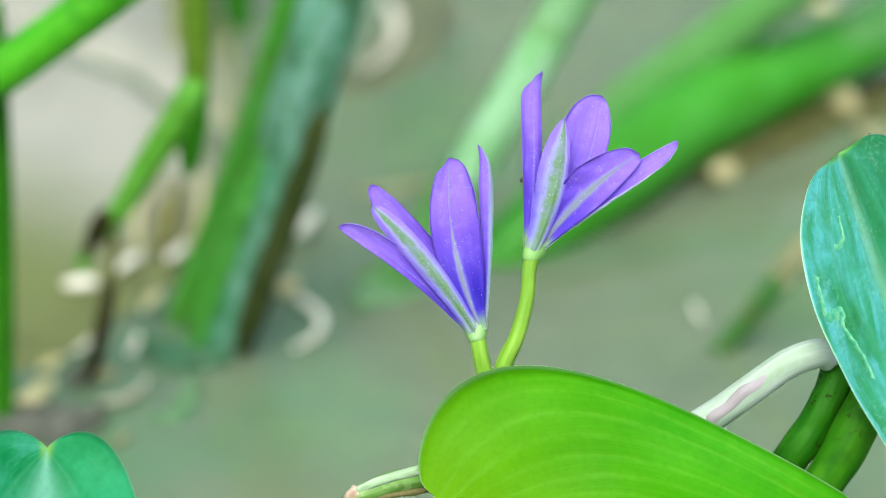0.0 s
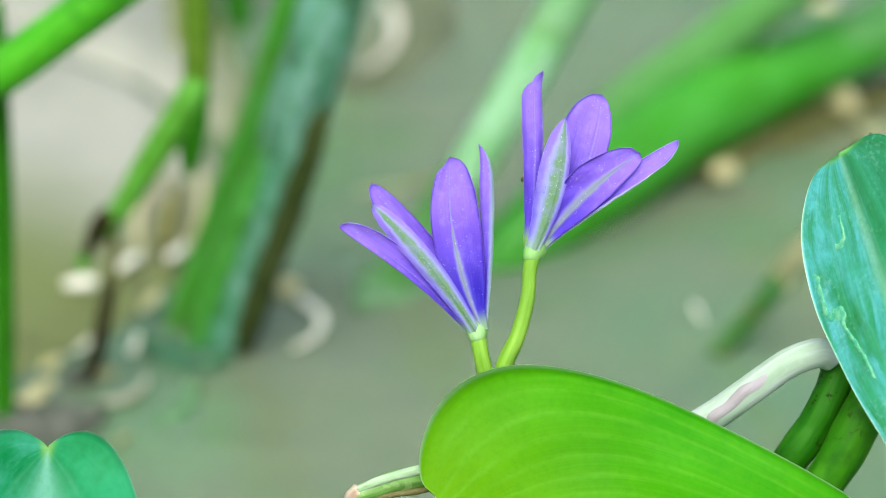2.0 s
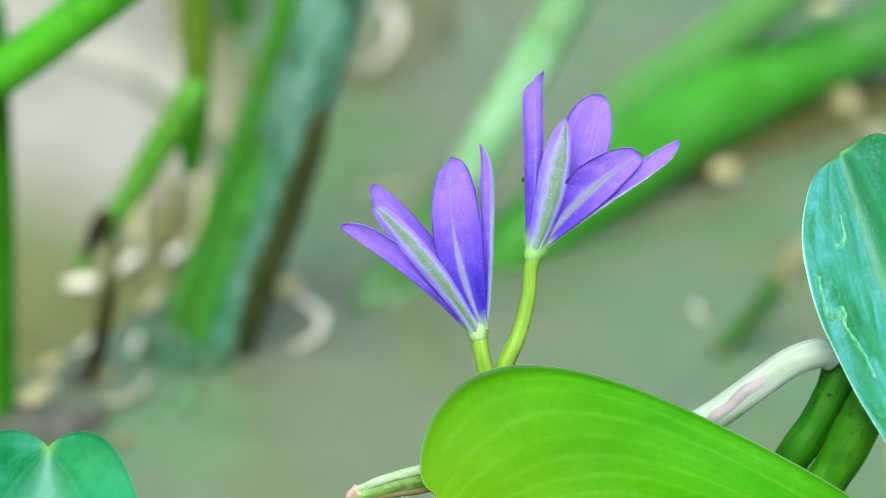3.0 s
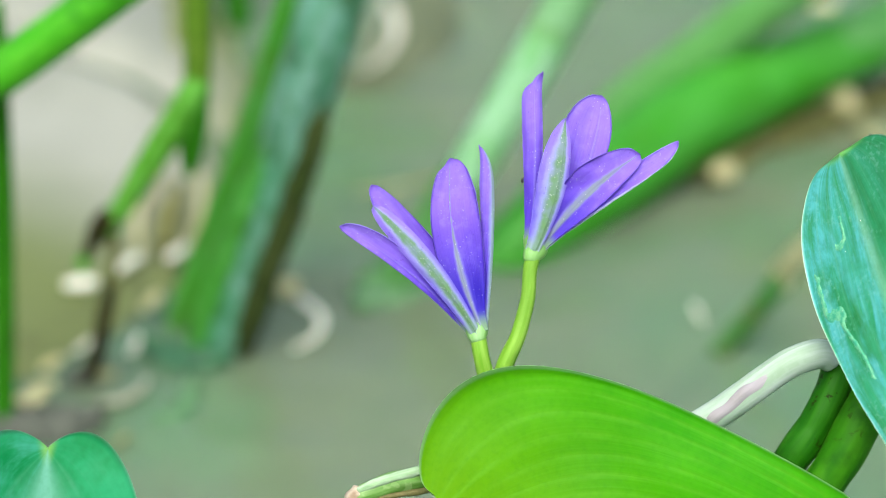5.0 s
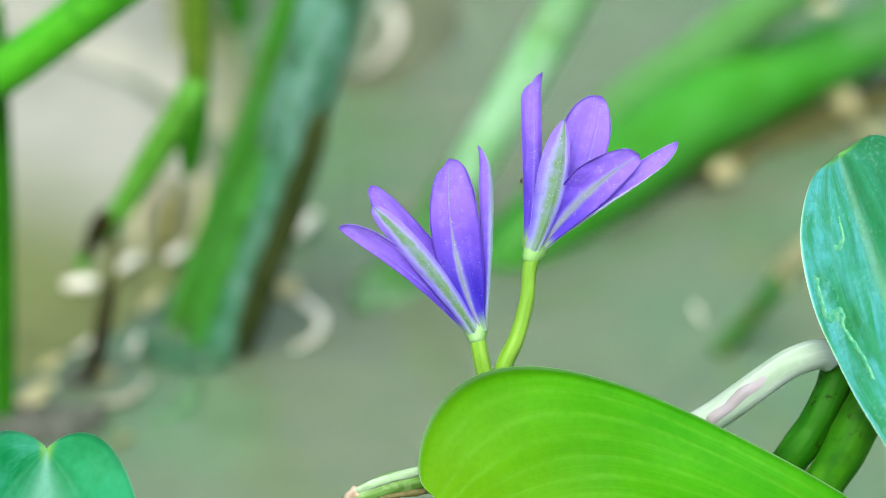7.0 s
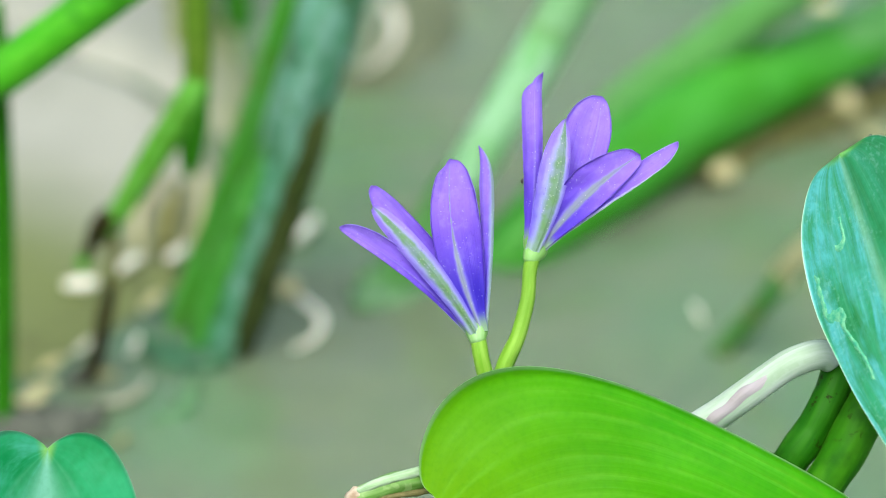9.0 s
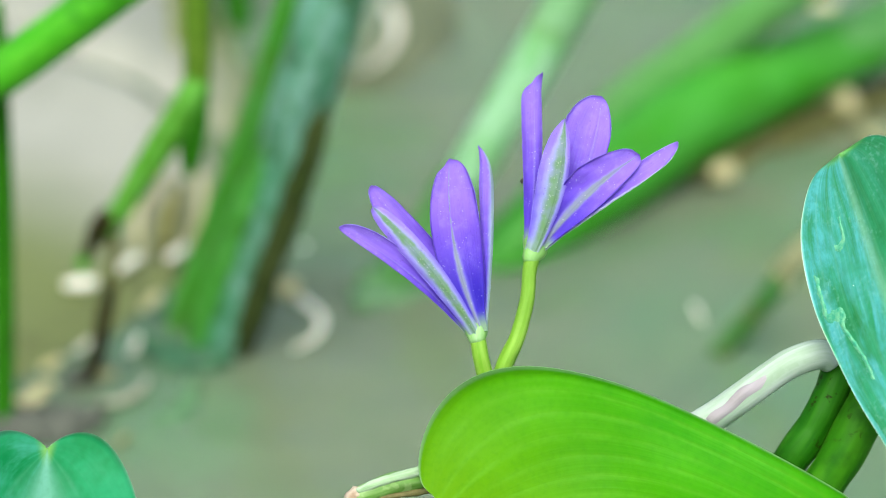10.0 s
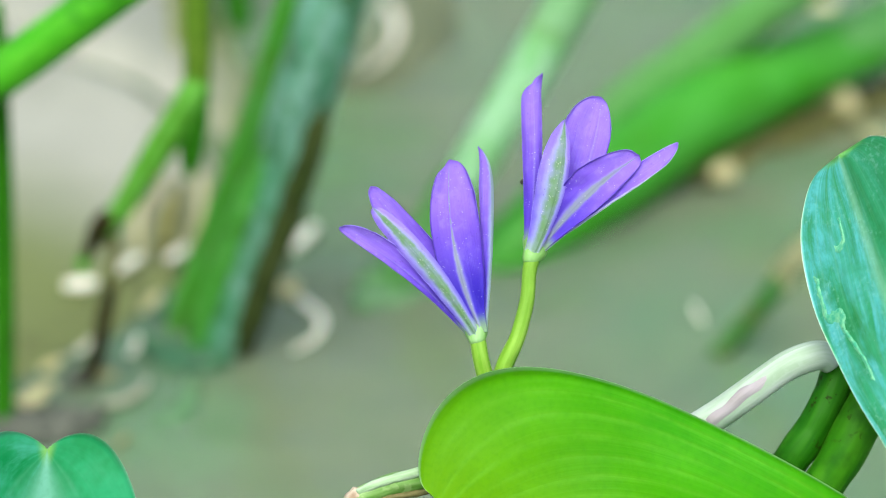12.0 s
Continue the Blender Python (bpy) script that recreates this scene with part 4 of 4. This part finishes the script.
def build_scraps():
    scrap("curled_crescent", [(-11.6, 267.5, 0.6), (-9.6, 260.5, 1.0), (-9.4, 252, 1.1), (-11.6, 243.5, 0.9), (-15.2, 238, 0.5)], HUSK_DIM, "pale curled crescent on the brownish shoal", z=3.2)
    scrap("curled_crescent", [(-25.5, 154.5, 0.5), (-22.8, 151.5, 0.7), (-21.0, 147, 0.8), (-22.0, 141.5, 0.8), (-25.5, 137.5, 0.5)], GLINT_FLAKE, "pale curled crescent on the water")
    scrap("curled_crescent", [(-50.0, 128, 0.5), (-51, 124.2, 1.0), (-53.8, 121, 1.1), (-57.0, 120.6, 0.6)], TAUPE, "taupe curled dead flake afloat")
    # Three glints on the water, added as solid pale pieces.
    scrap("flake_or_glint", [(-65.9, 154.8, 0.8), (-63.4, 155.2, 1.2), (-60.9, 155.8, 0.8)], GLINT_FLAKE, "pale piece added for a glint on the water", z=3.6)
    scrap("flake_or_glint", [(-57.0, 159.8, 1.0), (-55.2, 162.8, 1.5), (-53.5, 164.8, 0.9)], GLINT_FLAKE, "pale piece added for a glint on the water", z=3.6)
    scrap("flake_or_glint", [(-48.5, 163.8, 1.0), (-47.0, 166.2, 1.4), (-45.6, 168.8, 0.9)], GLINT_FLAKE, "pale piece added for a glint on the water", z=3.6)
    # A flickering glint, added as a solid piece that rises and sinks.
    rocking = scrap("flake_or_glint", [(-27.2, 172.5, 0.9), (-25.2, 177, 1.7), (-23.4, 181.5, 0.9)], GLINT_FLAKE, "pale piece added for a flickering glint")
    scrap("flake_or_glint", [(-69.3, 124, 0.6), (-67.4, 125.6, 0.8), (-65.4, 126.4, 0.5)], HUSK_TAN, "tan dry flake afloat")
    scrap("flake_or_glint", [(-28.5, 157, 1.2), (-27.2, 158, 1.6), (-25.5, 158, 1.0)], HUSK_TAN, "yellowish dry flake afloat")
    scrap("flake_or_glint", [(-51.5, 146.8, 1.0), (-50.4, 149.4, 1.4), (-49.5, 151.8, 0.8)], HUSK_TAN, "yellowish dry flake on the pale patch", z=3.6)
    scrap("flake_or_glint", [(-53.5, 136, 0.5), (-52.7, 138.6, 0.7), (-52.5, 142, 0.5)], GLINT_FLAKE, "small pale fleck on the water")
    scrap("flake_or_glint", [(50.1, 196.6, 1.7), (51.6, 196.1, 2.3), (53.1, 194.8, 1.8)], HUSK_DULL, "round tan flake on the dark olive heap", z=3.5)
    scrap("flake_or_glint", [(71.0, 225.1, 1.8), (74.7, 224.4, 2.9), (78.0, 219.3, 1.8)], HUSK_DULL, "tan dry flake on the dark olive heap", z=4.5)
    scrap("flake_or_glint", [(78.4, 212.3, 1.2), (80.8, 210.0, 2.0), (82.2, 206.7, 1.4)], SODDEN, "dull sodden flake on the dark olive heap", z=4.0)
    scrap("flake_or_glint", [(73, 273, 1.0), (76, 272, 1.4), (79, 271, 0.9)], HUSK_TAN, "tan dry flake afloat")
    # A small glint, added as a solid pale piece.
    scrap("flake_or_glint", [(43.6, 152.4, 0.18), (44.2, 149.8, 0.34), (44.9, 146.6, 0.18)], GLINT_FLAKE, "small pale fleck on the water")
    scrap("flake_or_glint", [(-71.5, 121.5, 0.6), (-69.5, 121.2, 1.1), (-66.8, 122.4, 0.7)], HUSK_TAN, "yellowish dry flake afloat")
    scrap("flake_or_glint", [(-68.2, 131.5, 0.5), (-66.6, 132.6, 0.9), (-65.0, 134.5, 0.5)], HUSK_TAN, "yellowish dry flake afloat")
    scrap("flake_or_glint", [(-53.6, 108, 0.4), (-52.6, 109, 0.7), (-51.8, 111, 0.4)], SODDEN, "small tan flake afloat")
    scrap("flake_or_glint", [(-58.5, 128.8, 0.5), (-57.0, 129.6, 0.8), (-55.2, 129.2, 0.5)], SODDEN, "small tan flake afloat")
    scrap("flake_or_glint", [(-63.0, 136.5, 0.4), (-61.4, 138.4, 0.7), (-60.4, 141, 0.4)], GLINT_FLAKE, "small pale fleck on the water")
    scrap("curled_straw", [(-50.6, 194.0, 0.5), (-53.8, 186.9, 0.8), (-55.1, 177.5, 0.9), (-53.9, 166.1, 0.6)], HUSK_TAN, "pale curved dead blade on the pale patch", z=4.6)
    scrap("curled_straw", [(-44.4, 192.7, 0.5), (-43.9, 183.8, 0.8), (-44.1, 176.5, 0.8), (-45.6, 166.9, 0.5)], HUSK_TAN, "pale curved dead blade on the pale patch", z=4.6)
    scrap("sodden_leaf", [(-48.3, 190.7, 1.6), (-49.6, 182.2, 3.0), (-49.9, 173.9, 3.0), (-49.6, 166.9, 1.6)], SHANK, "sodden olive dead leaf on the pale patch", z=3.4)
    # A tan reflection streak on the water, added as a solid strip.
    straw = scrap("streak_strip", [(-16, 193, 0.4), (-8.8, 194.3, 0.8), (-2.5, 197, 0.5), (3, 199, 0.3)], SODDEN, "tan strip added for a reflected streak")
    return rocking, straw


flickering_glint, reflection_streak = build_scraps()


# ---- silt, and heaps added for shade and reflections on the water ----
def mound(name, points, high, material, label, category, seed):
    """A low uneven heap along world points (x, y, half width in mm), its skirt under the water."""
    path = spline(points, 12)
    x0, y0 = points[0][0], points[0][1]

    def fn(s, t):
        k = min(len(path) - 1, int(round(s * (len(path) - 1))))
        a, b = path[max(k - 1, 0)], path[min(k + 1, len(path) - 1)]
        d = Vector((b[0] - a[0], b[1] - a[1])).normalized()
        x, y, w = path[k]
        w *= math.sin(math.pi * min(1.0, max(0.0, s))) ** 0.35 * (1 + 0.45 * noise.noise(Vector((x * 0.3, seed, 1.0 if t < 0 else 4.0)))) + 0.001
        px, py = x - d.y * w * t, y + d.x * w * t
        z = high * (1 - t * t) ** 0.8 - 0.5 + 0.35 * high * noise.noise(Vector((px * 0.5, py * 0.5, seed)))
        return ((px - x0) * 0.001, (py - y0) * 0.001, z * 0.001)

    ob = part(name, sheet(fn, (len(points) - 1) * 12, 14), material)
    ob.location = (x0 * 0.001, y0 * 0.001, 0)
    return tagged(ob, label, category)


def build_mounds():
    # Brown shade below the low stalk, added as a raised heap.
    mound("dark_heap", [(96, 238, 6), (86, 231, 7), (75, 224, 6.5), (64, 214, 5), (54, 204, 3.5), (47, 196, 2)], 4.4, STALK_SHADE, "dark olive heap added for the low stalk's shade", "silt", 1.0)
    mound("dark_heap", [(-78, 113, 4.4), (-70, 114, 4.8), (-63, 114, 4.4), (-56, 116, 2.2)], 4.2, MUCK, "dark grey heap among the scraps", "silt", 2.0)
    mound("dark_heap", [(-63.5, 127, 1.4), (-60, 130, 2.0), (-57.5, 134, 1.2)], 3.4, MUCK, "wet brown silt round a rotten foot", "silt", 3.0)
    mound("dark_heap", [(-19.1, 233.8, 3), (-13.7, 242.1, 6), (-7.8, 254.4, 8), (-4.5, 269.7, 9), (-2.8, 285.5, 9)], 3.0, BROWN_SILT, "brownish silt shoal under a curled crescent", "silt", 6.0)
    # Dark reflection of the thick stalk, added as a low heap.
    mound("reflection_heap", [(-52, 140, 1.4), (-47, 136.5, 2.6), (-41, 134.5, 2.8), (-36, 136, 1.8)], 3.4, STALK_REFLECTION, "dark green heap added for a stalk's reflection", "algae", 4.0)
    # Green reflections on the water, added as two thin raised layers.
    mound("green_reflection", [(-48.5, 115.5, 1.0), (-44.6, 118.2, 1.9), (-42.8, 123.5, 2.1), (-42.7, 130.5, 1.2)], 1.5, GREEN_REFLECTION, "thin dull green layer added for green reflections", "algae", 9.0)
    mound("green_reflection", [(-16, 153, 4), (-11, 158.5, 6.5), (-4, 167, 7), (6, 177, 4)], 2.6, GREEN_REFLECTION, "thin dull green layer added for green reflections", "algae", 7.0)
    # Green reflection of the stalk's foot, added as a low heap.
    mound("reflection_heap", [(-15, 160, 1.6), (-11, 162, 3.0), (-6, 165, 3.4), (-1, 171, 2.4)], 3.2, FOOT_REFLECTION, "green heap added for the reflection of a stalk's foot", "algae", 5.0)


build_mounds()


# ---- movement ----
def motions():
    """The water slides to and fro as ripples pass, carrying painted reflections; two reflection stand-ins dip and rise.
    """
    drift = ((0.0, 27, 4, 0.0), (1.0, 26, 4, 0.1), (1.45, 1, 1, 0.4), (2.4, -1, 0, 0.5), (3.2, 3, 2, 0.3), (4.8, 4, 1, 0.5), (5.6, 2, 0, 0.4),
             (6.05, 20, 4, 0.1), (6.6, 19, 4, 0.0), (7.05, 3, 2, 0.3), (8.8, 5, 1, 0.4), (9.6, 4, 2, 0.4), (10.4, -1, 0, 0.2), (11.4, 3, 2, 0.4), (12.0, 1, 1, 0.4))
    walk(water, [(t, pose(x * 0.001, y * 0.001, -0.2 * math.tan(radians(r * 0.25)), r * 0.25, 0, 0)) for t, x, y, r in drift])
    # seconds, height in mm, tilt in degrees
    dips = ((0.0, 2.6, 0), (1.1, 2.4, 0), (1.38, -2.0, 14), (3.2, -1.8, 10), (5.6, -2.0, 12), (5.92, 2.6, 0), (7.2, 2.6, 0), (8.8, 1.8, 2), (9.6, 0.6, 3), (10.2, -2.0, 12), (10.6, -2.0, 12), (11.0, 2.0, 2), (11.6, 1.8, 0), (12.0, 0.6, 6))
    home = flickering_glint.location.copy()
    walk(flickering_glint, [(t, pose(home.x, home.y, z * 0.001, 0, a, 0)) for t, z, a in dips])
    dips = ((0.0, 0.8, 0), (0.7, 0.8, 0), (1.1, -1.0, 4), (1.5, 0.5, 1), (3.2, 1.0, 0), (5.4, 1.0, 0), (6.0, -0.4, 3), (7.0, -1.0, 4), (9.6, -1.0, 4), (10.4, 0.6, 0), (11.2, -0.8, 3), (12.0, -0.6, 3))
    home = reflection_streak.location.copy()
    walk(reflection_streak, [(t, pose(home.x, home.y, z * 0.001, a, 0, 0)) for t, z, a in dips])


motions()
